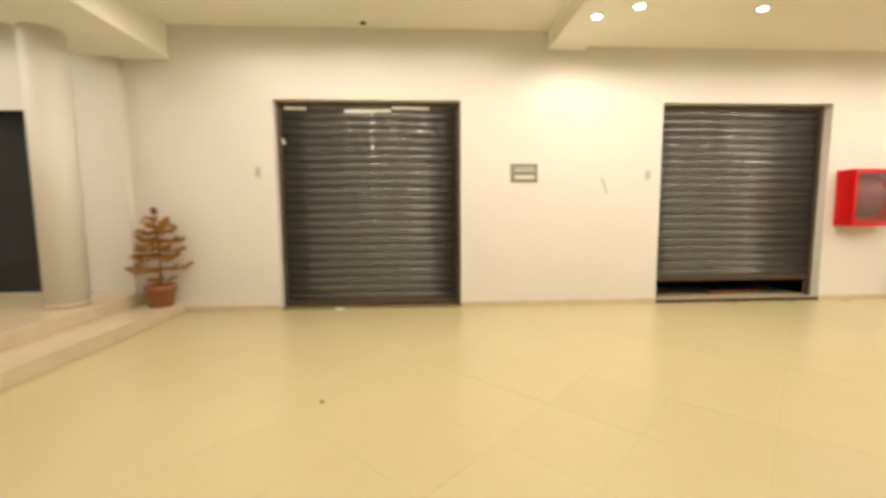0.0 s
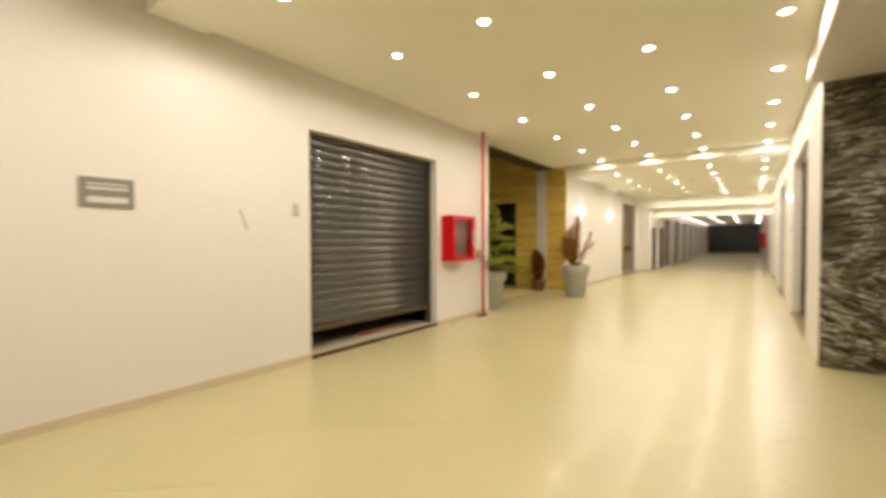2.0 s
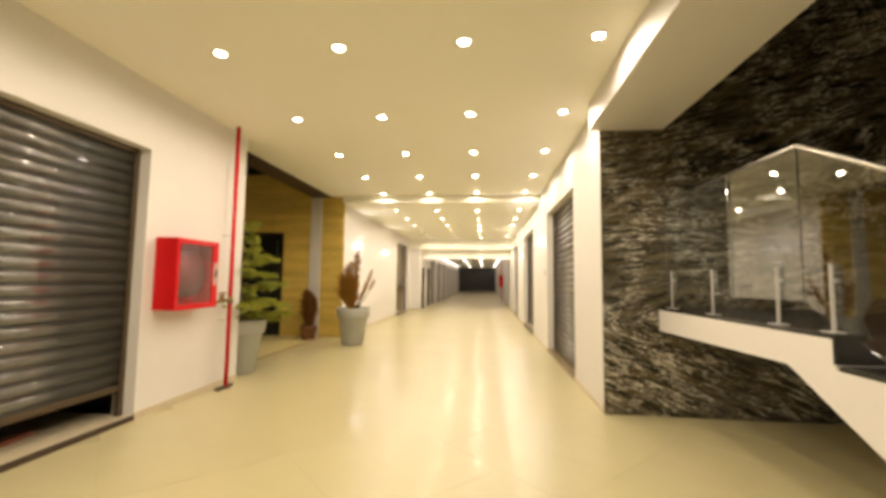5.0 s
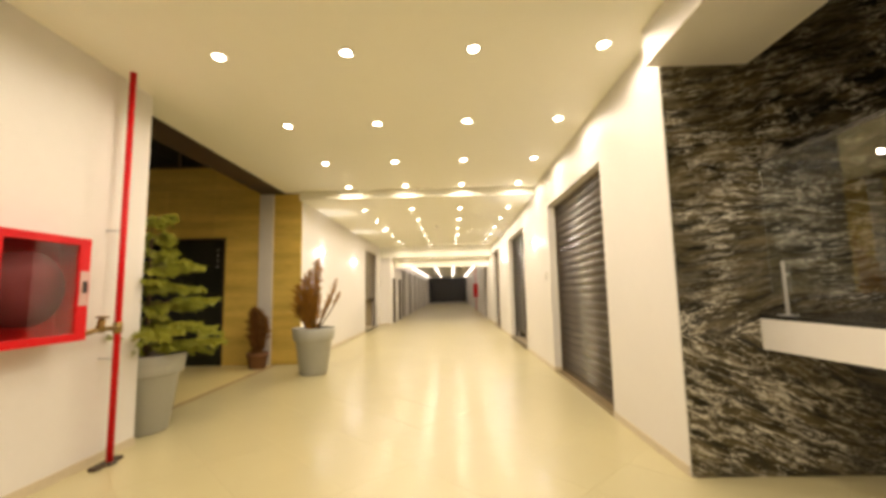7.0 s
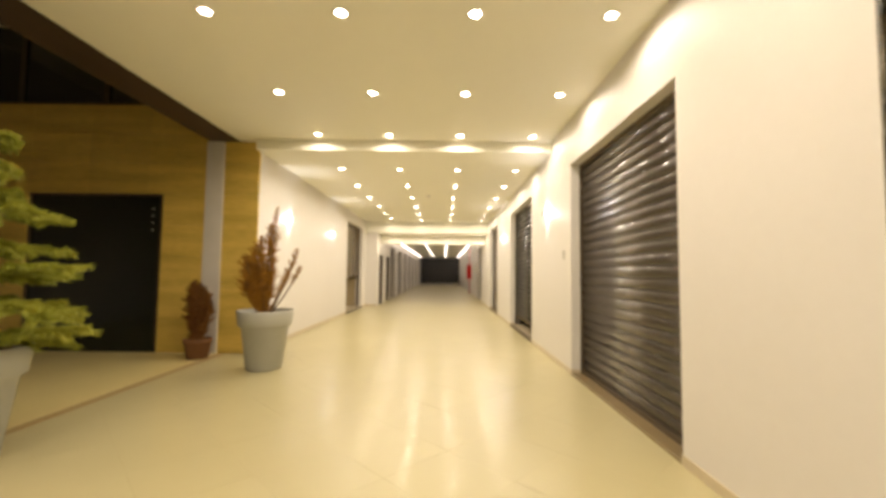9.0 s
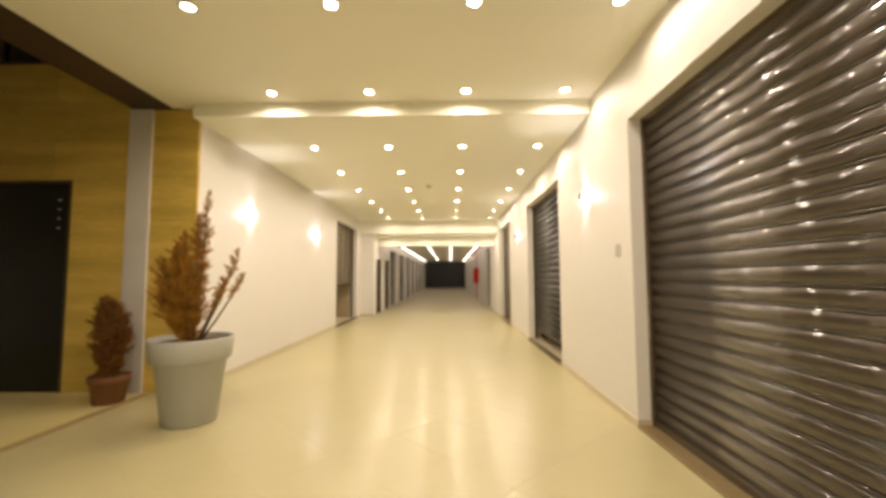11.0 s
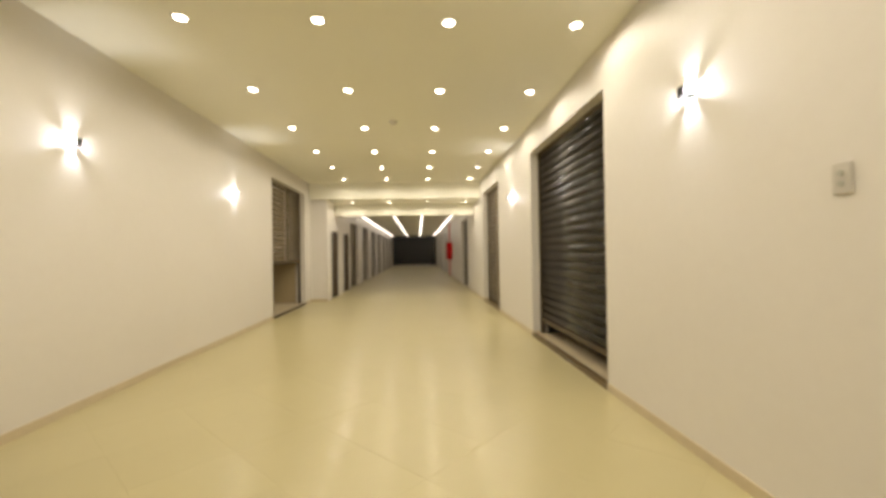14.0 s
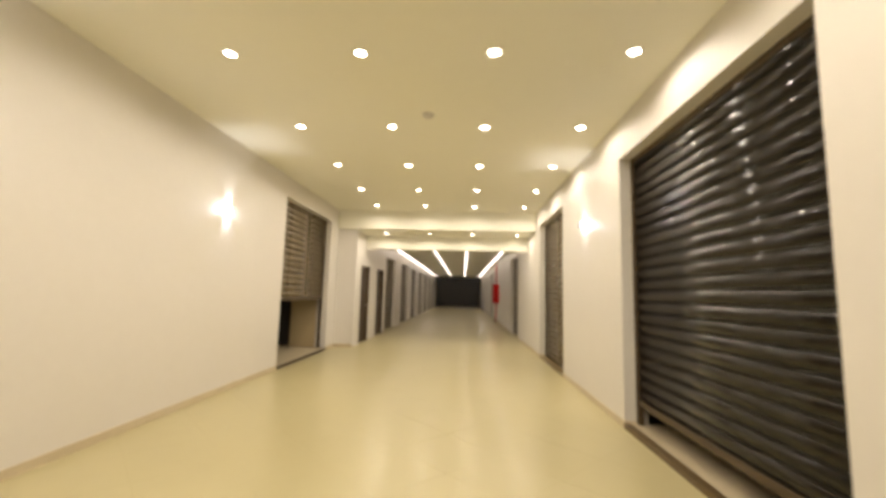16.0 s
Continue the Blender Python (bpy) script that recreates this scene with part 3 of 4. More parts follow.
prof += [(LX - 6 * GO, 0.0), (3.17, 0.0), (4.92, 0.965), (XG - 0.003, 0.94)]
bm = bmesh.new()
sides = [[bm.verts.new((x, y, z)) for x, z in prof] for y in (NY, FY)]
bm.faces.new(sides[0])
bm.faces.new(sides[1][::-1])
for k in range(len(prof)):
    j = (k + 1) % len(prof)
    bm.faces.new((sides[0][k], sides[0][j], sides[1][j], sides[1][k]))
part("stair_body", bm, WALL, st, "white plastered stair body")
for k in range(0, 7):
    xr, zt = LX - k * GO, LZ - k * RISE
    if k:
        part("tread", soft(boxes((xr - 0.015, xr + GO - 0.022, FY, NY + 0.004, zt - 0.03, zt)), 0.003), TREAD, st)
    part("riser", boxes((xr - 0.003, xr + 0.016, FY + 0.002, NY - 0.0, max(zt - RISE, 0.0), zt - 0.0305)), TREAD, st)
part("landing_slab", soft(boxes((LX - 0.015, XG - 0.003, FY, NY + 0.004, LZ - 0.03, LZ)), 0.003), TREAD, st, "black granite landing slab")

br = thing("balustrade", "clear glass balustrade with steel posts and handrail", "balustrade")
GY = 0.12
PK = (4.85, 2.39)
slope = RISE / GO


def pane(pts):
    bm = bmesh.new()
    a = [[bm.verts.new((x, GY + dy, z)) for x, z in pts] for dy in (-0.006, 0.006)]
    bm.faces.new(a[0])
    bm.faces.new(a[1][::-1])
    for k in range(len(pts)):
        j = (k + 1) % len(pts)
        bm.faces.new((a[0][k], a[0][j], a[1][j], a[1][k]))
    ob = part("glass_pane", bm, GLASS, br)
    ob.visible_shadow = False
    return ob


pane([(PK[0] + 0.006, 1.37), (5.58, 1.37), (5.58, 2.385), (PK[0] + 0.006, 2.385)])
pane([(5.60, 1.37), (XG - 0.05, 1.37), (XG - 0.05, 2.385), (5.60, 2.385)])
for xa, xb in ((PK[0] - 0.006, 4.03), (4.01, 3.25), (3.23, 2.62)):
    za, zb = PK[1] - (PK[0] - xa) * slope, PK[1] - (PK[0] - xb) * slope
    pane([(xa, za - 0.005), (xb, zb - 0.005), (xb, zb - 1.02), (xa, za - 1.02)])
bm = bmesh.new()
end = PK[1] - (PK[0] - 2.55) * slope
tube(bm, [(XG - 0.02, GY, PK[1]), (PK[0] + 0.03, GY, PK[1]), (PK[0], GY, PK[1] - 0.002), (PK[0] - 0.03, GY, PK[1] - 0.018), (2.55, GY, end)], 0.018, 12)
part("handrail", bm, material("polished_steel", (0.72, 0.71, 0.69), 0.2, 0.9, scale=6, fine=60), br, "polished steel handrail")
bm = bmesh.new()
rz = PK[1] - (PK[0] - 3.78) * slope
tube(bm, [(3.78, GY, rz - 0.015), (3.79, GY + 0.035, rz - 0.05), (3.83, GY + 0.05, rz - 0.075), (3.90, GY + 0.04, rz - 0.06), (3.91, GY + 0.012, rz - 0.05)], 0.008, 8)
part("rail_bracket", bm, STEEL, br, "curled steel handrail bracket")
posts = [(6.64, LZ), (5.86, LZ), (5.06, LZ), (4.62, LZ)] + [(LX - k * GO + 0.13, LZ - k * RISE) for k in (2, 3, 4, 5, 6)]
for x, z in posts:
    on_flight = z < LZ
    r = 0.015 if on_flight else 0.0085
    p = part("post", soft(boxes((x - r, x + r, GY + 0.014, GY + 0.014 + 2 * r, z + 0.006, z + 0.40)), 0.003), STEEL, br)
    part("foot_plate", soft(boxes((x - 0.045, x + 0.045, GY - 0.02, GY + 0.07, z, z + 0.007)), 0.002), STEEL, p)
    for dz in (0.20, 0.33) if on_flight else (0.30,):
        part("clamp", tube(bmesh.new(), [(x, GY - 0.022, z + dz), (x, GY + 0.016, z + dz)], 0.022 if on_flight else 0.009, 12), STEEL, p)

# ---- side entrance ----
sw = thing("stone_wall", "yellow sandstone slab wall of the side entrance", "wall", kind="structure")
part("wall_core", boxes((XS + 0.022, XS + 0.28, n1 + 0.002, 7.37, -0.1, 4.20), (XS + 0.022, XS + 0.28, 7.37, 9.65, 2.66, 4.20), (XS + 0.022, XS + 0.28, 9.65, 11.0, -0.1, 4.20)), DARK, sw)
zz = [0.0, 0.52, 1.06, 1.60, 2.13, 2.66, 3.18, 3.70, 4.20]
for z0, z1 in zip(zz, zz[1:]):
    if z1 < 3.4:
        part("stone_slab", soft(boxes((XS, XS + 0.038, YL - 0.001, 6.345, z0 + 0.001, z1 - 0.001)), 0.002, 1), STONE, sw)
    cuts = [6.65, 7.37] if z1 < 2.7 else [6.65, 7.62, 8.66, 9.66]
    if z1 < 2.7:
        cuts2 = [9.65, 10.4, 11.0]
    else:
        cuts2 = [9.66, 10.4, 11.0]
    for c in (cuts, cuts2):
        for y0, y1 in zip(c, c[1:]):
            part("stone_slab", soft(boxes((XS, XS + 0.021, y0 + 0.001, y1 - 0.001, z0 + 0.001, z1 - 0.001)), 0.002, 1), STONE, sw)
part("stone_slab", soft(boxes((XS, XS + 0.038, YL + 0.002, 6.345, 3.182, 3.568)), 0.002, 1), STONE, sw)
structure("door_pilaster", soft(boxes((XS - 0.03, XS + 0.02, 6.35, 6.645, -0.01, 3.57)), 0.004), ALU, "glossy pale vertical frame strip beside the stone", "trim")
d = thing("entrance_door", "closed black double-height door panel in the stone wall", "door", pose(XS, 8.51, 0))
part("leaf", soft(boxes((0.03, 0.075, -1.10, 1.10, 0.005, 2.62)), 0.004), DOOR_BLACK, d)
for y0, y1, z0, z1 in ((-1.138, -1.10, 0.0, 2.658), (1.10, 1.138, 0.0, 2.658), (-1.10, 1.10, 2.62, 2.658)):
    part("frame", boxes((0.004, 0.09, y0, y1, z0, z1)), GUIDE, d)
for k in range(4):
    part("vent_slot", soft(boxes((0.024, 0.031, -0.985, -0.945, 2.40 - k * 0.12, 2.418 - k * 0.12)), 0.002), STEEL, d, "small pale slot")
w_ = thing("high_window", "dark high window strip above the stone wall", "window", kind="structure")
part("pane", boxes((XS + 0.10, XS + 0.12, 6.66, 11.0, 4.24, 5.6)), NIGHT, w_)
part("frame", boxes((XS + 0.02, XS + 0.16, 6.66, 11.0, 4.20, 4.25)), GUIDE, w_)
for y in (7.0, 8.5, 10.0):
    part("mullion", boxes((XS + 0.06, XS + 0.13, y - 0.03, y + 0.03, 4.25, 5.6)), GUIDE, w_)
# out of view; pale so that it bounces light onto the sandstone
structure("entrance_bounce_wall", boxes((7.3, 12.4, 11.0, 11.2, -0.1, 5.8), (7.35, OPEN[0] - 0.002, n1 + 2.3, 11.0, -0.1, 5.8)), WALL, "unseen pale wall added to bounce light into the entrance", "wall")
# the darkness above the header is in the colour as well
structure("entrance_upper_wall", boxes((7.35, 12.28, 6.30, 6.60, ZT + 0.001, 5.6)), DARK, "upper wall over the entrance header, unlit darkness in its colour", "wall")
# unseen too, and pale for the same bounce
structure("bounce_ceiling_entrance", boxes((7.35, 12.4, 6.50, 11.2, 5.6, 5.8)), CEIL, "unseen pale high ceiling added to bounce light into the entrance", "ceiling")
structure("threshold", soft(boxes((OPEN[0] + 0.01, XS - 0.06, 6.20, 6.30, -0.01, 0.004)), 0.002), material("threshold_stone", (0.42, 0.29, 0.12), 0.4, second=(0.34, 0.23, 0.09), scale=5, fine=50), "narrow brown stone threshold strip", "threshold")

# dark glazing in the lobby
w2 = thing("lobby_window", "dark lobby glazing set over a low white wall", "window", kind="structure")
part("pane", boxes((-9.0, -5.022, YL + 0.06, YL + 0.08, 0.302, 2.698)), NIGHT, w2)
part("frame", boxes((-5.06, -5.024, YL + 0.03, YL + 0.10, 0.302, 2.698)), GUIDE, w2)
col = thing("round_column", "round white plastered column on the raised floor", "column", pose(-4.05, 4.95, 0.30), kind="structure")
part("shaft", lathe([(0.20, 0.0), (0.20, 3.49)], 40), WALL, col)
part("base_ring", lathe([(0.212, 0.0), (0.212, 0.05), (0.204, 0.055)], 40), SKIRT, col)
structure("pilaster", soft(boxes((-4.34, -3.78, YL - 0.10, YL + 0.002, 0.30, 3.78)), 0.006), WALL, "shallow white pilaster on the lobby wall", "pilaster")

# ---- hose cabinet and riser pipe ----
def ring_frame(outer, inner, y0, y1):
    """A flat frame in one piece; outer and inner: x0, x1, z0, z1."""
    bm = bmesh.new()
    loops = []
    for x0, x1, z0, z1 in (outer, inner):
        for y in (y0, y1):
            loops.append([bm.verts.new((x, y, z)) for x, z in ((x0, z0), (x1, z0), (x1, z1), (x0, z1))])
    for i, j in ((0, 2), (1, 3), (0, 1), (2, 3)):
        for k in range(4):
            m = (k + 1) % 4
            bm.faces.new((loops[i][k], loops[i][m], loops[j][m], loops[j][k]))
    bmesh.ops.recalc_face_normals(bm, faces=bm.faces)
    return bm



def hose_cabinet(x, y, z, out, w=0.64, h=0.80, d=0.25):
    t = thing("fire_hose_cabinet", "bright red metal fire hose cabinet with glazed door", "fire cabinet", pose(x, y, z, 0, 0, 0 if out < 0 else 180), "fire cabinets")
    bm = bmesh.new()
    box(bm, -w / 2, w / 2, -d + 0.02, -0.001, 0, h)
    bm.faces.ensure_lookup_table()
    bmesh.ops.delete(bm, geom=[min(bm.faces, key=lambda f: f.calc_center_median().y)], context="FACES")
    bmesh.ops.recalc_face_normals(bm, faces=bm.faces)
    bmesh.ops.solidify(bm, geom=list(bm.faces), thickness=0.012)
    part("body", bm, RED, t)
    door = part("door", soft(ring_frame((-w / 2, w / 2, 0, h), (-w / 2 + 0.045, w / 2 - 0.095, 0.06, h - 0.06), -d - 0.012, -d + 0.019), 0.003), RED, t)
    gl = part("glass_pane", boxes((-w / 2 + 0.046, w / 2 - 0.096, -d + 0.002, -d + 0.006, 0.061, h - 0.061)), CAB_GLASS, door)
    gl.visible_shadow = False
    lt = part("latch_plate", soft(boxes((w / 2 - 0.086, w / 2 - 0.012, -d - 0.017, -d - 0.0125, 0.27, 0.54)), 0.002), PINK, door, "pale pink latch plate")
    part("latch", soft(boxes((w / 2 - 0.064, w / 2 - 0.034, -d - 0.030, -d - 0.0175, 0.37, 0.46)), 0.003), BLACK, lt)
    bm = lathe([(0.06, -0.05), (0.27, -0.05), (0.27, -0.042), (0.10, -0.036), (0.10, 0.036), (0.27, 0.042), (0.27, 0.05), (0.06, 0.05)], 32)
    part("hose_reel", bm, RED_IN, t, "dark red hose reel", pose(-0.03, -0.12, h / 2, 90))
    return t


hose_cabinet(6.445, YL, 1.11, -1, 0.69)
hose_cabinet(31.6, YR, 0.98, 1, 0.7, 0.9, 0.26)


def pipe(x, y, z1):
    t = thing("riser_pipe", "thin red painted fire riser pipe on the wall", "pipe", pose(x, y, 0), "fire riser pipes")
    part("tube", tube(bmesh.new(), [(0, 0, 0.0), (0, 0, z1)], 0.027, 14), RED, t)
    part("floor_collar", lathe([(0.055, 0.0), (0.055, 0.010), (0.032, 0.025)], 20), LINTEL, t)
    part("foot_bar", soft(boxes((-0.16, 0.13, -0.02, 0.05, 0.0, 0.03)), 0.004), LINTEL, t, "dark brown foot bar")
    for z in (0.9, 2.05):
        part("bracket", boxes((-0.012, 0.012, 0.02, abs(y - (YL if y > 3 else YR)), z - 0.008, z + 0.008)) if y > 3 else boxes((-0.012, 0.012, YR - y, -0.02, z - 0.008, z + 0.008)), STEEL, t)
    return t


pipe(7.22, YL - 0.155, Z1 - 0.001)
pipe(32.5, YR + 0.045, ZF - 0.001)
v = thing("hose_valve", "old brass angle valve between pipe and cabinet", "valve", pose(7.22, YL - 0.155, 1.17))
part("branch", tube(bmesh.new(), [(-0.03, 0, 0), (-0.22, -0.01, 0), (-0.40, -0.02, -0.03)], [0.022, 0.022, 0.018], 12), BRASS, v)
part("bonnet", tube(bmesh.new(), [(-0.20, -0.01, -0.02), (-0.20, -0.03, 0.09)], [0.036, 0.026], 12), BRASS, v)
part("handwheel", lathe([(0.01, -0.006), (0.045, -0.008), (0.05, 0.0), (0.045, 0.008), (0.01, 0.006)], 20), BRASS, v, "", Matrix.Translation((-0.20, -0.032, 0.105)))
part("coupling", tube(bmesh.new(), [(0, 0, -0.05), (0, 0, 0.05)], 0.036, 14), BRASS, v)

# ---- small wall things ----
s = thing("wall_sign", "grey rectangular notice plate with two pale lines", "sign", pose(1.495, YL, 1.885))
part("plate", soft(boxes((-0.185, 0.185, -0.014, 0.0, -0.125, 0.125)), 0.003), GREY_PLATE, s)
part("print_bar", boxes((-0.135, 0.14, -0.0175, -0.0145, -0.085, -0.035)), PALE, s)
part("print_bar", boxes((-0.135, 0.14, -0.0175, -0.0145, 0.025, 0.045)), PALE, s)
part("print_bar", boxes((-0.135, 0.14, -0.0175, -0.0145, 0.065, 0.078)), PALE, s)


def key_switch(x, y, z, out):
    t = thing("key_switch", "small grey shutter key switch box on the wall", "switch", pose(x, y, z, 0, 0, 0 if out < 0 else 180), "shutter key switches")
    part("case", soft(boxes((-0.038, 0.038, -0.018, 0.0, -0.068, 0.068)), 0.005), SWITCH, t)
    part("button", tube(bmesh.new(), [(0, -0.017, 0.022), (0, -0.024, 0.022)], 0.014, 14), POT, t)
    part("button", tube(bmesh.new(), [(0, -0.017, -0.025), (0, -0.024, -0.025)], 0.014, 14), POT, t)


key_switch(-2.13, YL, 1.905, -1)
key_switch(3.27, YL, 1.855, -1)
key_switch(11.18, YR, 1.67, 1)
sc = thing("wall_scrape", "grey scrape mark in the wall plaster", "mark", pose(2.645, YL, 1.70, 0, -20, 0))
part("scrape", boxes((-0.012, 0.012, -0.0035, 0.0, -0.115, 0.115)), material("bare_plaster", (0.45, 0.42, 0.36), 0.9, scale=9), sc)
chip = thing("grit_chip", "tiny dark chip of grit on the floor", "debris", pose(-0.67, 2.96, 0))
part("chip", lathe([(0.012, 0.0), (0.016, 0.006), (0.006, 0.013)], 9), BLACK, chip)
scrap = thing("paper_scrap", "crumpled white scrap at the foot of the shutter", "litter", pose(-1.10, 5.70, 0, 0, 0, 20))
part("scrap", lathe([(0.05, 0.0), (0.075, 0.012), (0.05, 0.028), (0.012, 0.034)], 9), PALE, scrap)
tp = thing("torn_tape", "torn pale tape strips on the shutter head", "tape", pose(0, YL + RECESS, 0))
for a, b_, z, tl in ((-1.80, -1.50, 2.775, 1.2), (-0.98, -0.35, 2.745, -1.0), (-0.33, 0.18, 2.785, 0.6), (-1.86, -1.78, 2.33, 62)):
    part("strip", boxes((-(b_ - a) / 2, (b_ - a) / 2, -0.018, -0.0155, -0.022, 0.022)), PALE, tp, "", pose((a + b_) / 2, 0, z, 0, tl, 0))
pl = thing("timber_plank", "reddish plank lying on the shop floor", "plank", pose(4.95, YL + 0.42, 0.0455, 0, 0, 8))
part("board", soft(boxes((-0.42, 0.42, -0.06, 0.06, 0, 0.035)), 0.004), material("red_timber", (0.30, 0.10, 0.05), 0.7, scale=5, stretch=(0.2, 1, 1)), pl)


# ---- plants ----
def leaf(bm, p, d, length, width, rnd):
    d = d.normalized()
    side = d.cross(Vector((rnd.uniform(-1, 1), rnd.uniform(-1, 1), rnd.uniform(-1, 1))))
    if side.length < 0.05:
        side = d.orthogonal()
    side.normalize()
    bm.faces.new([bm.verts.new(p - side * width * 0.25), bm.verts.new(p + d * length * 0.5 - side * width * 0.5), bm.verts.new(p + d * length), bm.verts.new(p + d * length * 0.5 + side * width * 0.5)])


def spray(bm, p, axis, length, n, size, rnd, spread=0.6):
    """Leaves along a twig."""
    for k in range(n):
        q = p + axis * (length * (k + rnd.random()) / n)
        dirn = axis * 0.7 + Vector((rnd.gauss(0, spread), rnd.gauss(0, spread), rnd.gauss(0, spread)))
        leaf(bm, q, dirn, size * rnd.uniform(0.6, 1.3), size * 0.30, rnd)


def planter(x, y, label, turn=0):
    t = thing("planter", label, "planter", pose(x, y, 0, 0, 0, turn), "round grey planters")
    part("bowl", lathe([(0.245, 0.0), (0.262, 0.012), (0.345, 0.585), (0.372, 0.60), (0.392, 0.615), (0.418, 0.81), (0.412, 0.822), (0.395, 0.822), (0.384, 0.80), (0.372, 0.70), (0.30, 0.70)], 56), POT, t)
    part("soil", lathe([(0.374, 0.695), (0.378, 0.770), (0.25, 0.786), (0.02, 0.792)], 32), SOIL, t, "dark potting soil")
    return t


planter(8.07, 5.98, "tapered light grey planter holding a green conifer").scale = (0.94, 0.94, 1.0)
planter(11.03, 5.13, "tapered light grey planter holding a dried conifer").scale = (0.91, 0.91, 1.0)


def fuzzy(bm, pts, n, size, rnd):
    """Needles standing all round a twig."""
    for k in range(n):
        u = (k + rnd.random()) / n * (len(pts) - 1)
        j = min(int(u), len(pts) - 2)
        q, d = pts[j].lerp(pts[j + 1], u - j), (pts[j + 1] - pts[j]).normalized()
        side = d.cross(Vector((rnd.gauss(0, 1), rnd.gauss(0, 1), rnd.gauss(0, 1))))
        if side.length > 0.05:
            leaf(bm, q, d * 0.8 + side.normalized() * 0.75, size * rnd.uniform(0.7, 1.25), size * 0.15, rnd)


def green_conifer(x, y, z, h, seed=3):
    rnd = random.Random(seed)
    t = thing("potted_conifer", "green conifer with flat drooping tiers in a planter", "tree", pose(x, y, z))
    part("trunk", tube(bmesh.new(), [(0, 0, -0.03), (0.012, 0.01, h * 0.4), (-0.01, 0.0, h * 0.75), (0, 0, h)], [0.024, 0.019, 0.012, 0.004], 8), BARK, t)
    limbs, crown = bmesh.new(), bmesh.new()
    zt = 0.10
    while zt < h - 0.05:
        f = zt / h
        reach = 0.80 * (1 - 0.74 * f) * rnd.uniform(0.85, 1.1)
        n = 8 if f < 0.6 else 6
        turn = rnd.uniform(0, 2)
        for k in range(n):
            a = k * math.tau / n + rnd.uniform(-0.35, 0.35) + turn
            r, z0 = reach * rnd.uniform(0.6, 1.12), zt + rnd.uniform(-0.05, 0.05)
            out, lift = Vector((math.cos(a), math.sin(a), 0)), rnd.uniform(-0.06, 0.05)
            pts = [Vector((0, 0, z0)), Vector((0, 0, z0 + 0.03 + lift * 0.5)) + out * r * 0.35, Vector((0, 0, z0 + lift)) + out * r * 0.7, Vector((0, 0, z0 + lift + rnd.uniform(-0.07, 0.05))) + out * r]
            tube(limbs, pts, [0.009, 0.007, 0.004, 0.002], 5, False)
            fuzzy(crown, pts[1:], int(640 * r), 0.058, rnd)
            for s_ in range(5):
                u = 0.34 + 0.56 * s_ / 4
                j = min(int(u * 3), 2)
                q = pts[j].lerp(pts[j + 1], u * 3 - j)
                for sd in (-1, 1):
                    ax = (out * rnd.uniform(0.5, 1.0) + sd * out.cross(Vector((0, 0, 1))) * rnd.uniform(0.6, 1.0)).normalized()
                    ln = r * 0.46 * (1.15 - 0.65 * u) * rnd.uniform(0.6, 1.15)
                    tail = [q, q + ax * ln * 0.5 + Vector((0, 0, rnd.uniform(-0.02, 0.01))), q + ax * ln + Vector((0, 0, rnd.uniform(-0.05, 0.02)))]
                    fuzzy(crown, tail, int(800 * ln), 0.052, rnd)
        zt += rnd.uniform(0.19, 0.27) * (1.0 - 0.3 * f)
    tagged(part("branchwork", limbs, BARK, t), kind="stuff")
    part("crown", crown, NEEDLE, t, "flat sprays of yellow-green needles")


def dry_conifer(x, y, z, stems, name, label, mat_, seed=5, size=0.045, dens=1.0):
    """Upright withered conifer: each stem is (dx, dy, height, thickness of its plume, where the plume starts)."""
    rnd = random.Random(seed)
    t = thing(name, label, "plant", pose(x, y, z))
    wood, crown = bmesh.new(), bmesh.new()
    for dx, dy, h, fat, start in stems:
        pts = [Vector((dx * 0.12, dy * 0.12, -0.02)), Vector((dx * 0.5, dy * 0.5, h * 0.35)), Vector((dx * 0.8, dy * 0.8, h * 0.7)), Vector((dx, dy, h))]
        tube(wood, pts, [0.014, 0.010, 0.007, 0.002], 6)
        n = int(64 * h * dens * min(1.0, 0.15 + fat * 7.0))
        for k in range(n):
            u = start + (1 - start) * k / n
            j = min(int(u * 3), 2)
            q = pts[j].lerp(pts[j + 1], u * 3 - j)
            w = fat * (math.sin(math.pi * min(1, (u - start) / (1 - start) * 0.86 + 0.14)) ** 0.7) * rnd.uniform(0.35, 1.15)
            a = rnd.uniform(0, math.tau)
            ax = Vector((math.cos(a), math.sin(a), rnd.uniform(0.5, 1.3))).normalized()
            tube(wood, [q, q + ax * w * 0.8], [0.003, 0.001], 4, False)
            spray(crown, q + ax * w * 0.15, ax, w, max(5, int(300 * w)), size * 0.9, rnd, 0.5)
    part("stem", wood, BARK, t)
    part("foliage", crown, mat_, t, "brown withered foliage")


green_conifer(8.07, 5.98, 0.75, 1.62)
dry_conifer(11.03, 5.14, 0.755, [(0.05, -0.10, 1.56, 0.09, 0.10), (0.0, -0.04, 1.30, 0.13, 0.12), (-0.06, 0.06, 1.12, 0.19, 0.04), (0.0, 0.17, 0.98, 0.22, 0.03), (-0.08, 0.27, 0.84, 0.22, 0.03), (0.08, 0.24, 0.74, 0.23, 0.03), (0.0, 0.10, 0.66, 0.26, 0.02), (-0.04, 0.33, 0.62, 0.20, 0.02), (0.05, 0.36, 0.46, 0.18, 0.02), (0.10, -0.40, 0.95, 0.07, 0.42), (0.02, -0.30, 0.60, 0.06, 0.5), (0.06, -0.22, 0.46, 0.06, 0.35), (0.10, -0.46, 0.70, 0.05, 0.6)],
            "dried_conifer", "dried brown conifer standing in a grey planter", DRY, 5, 0.030, 2.3)


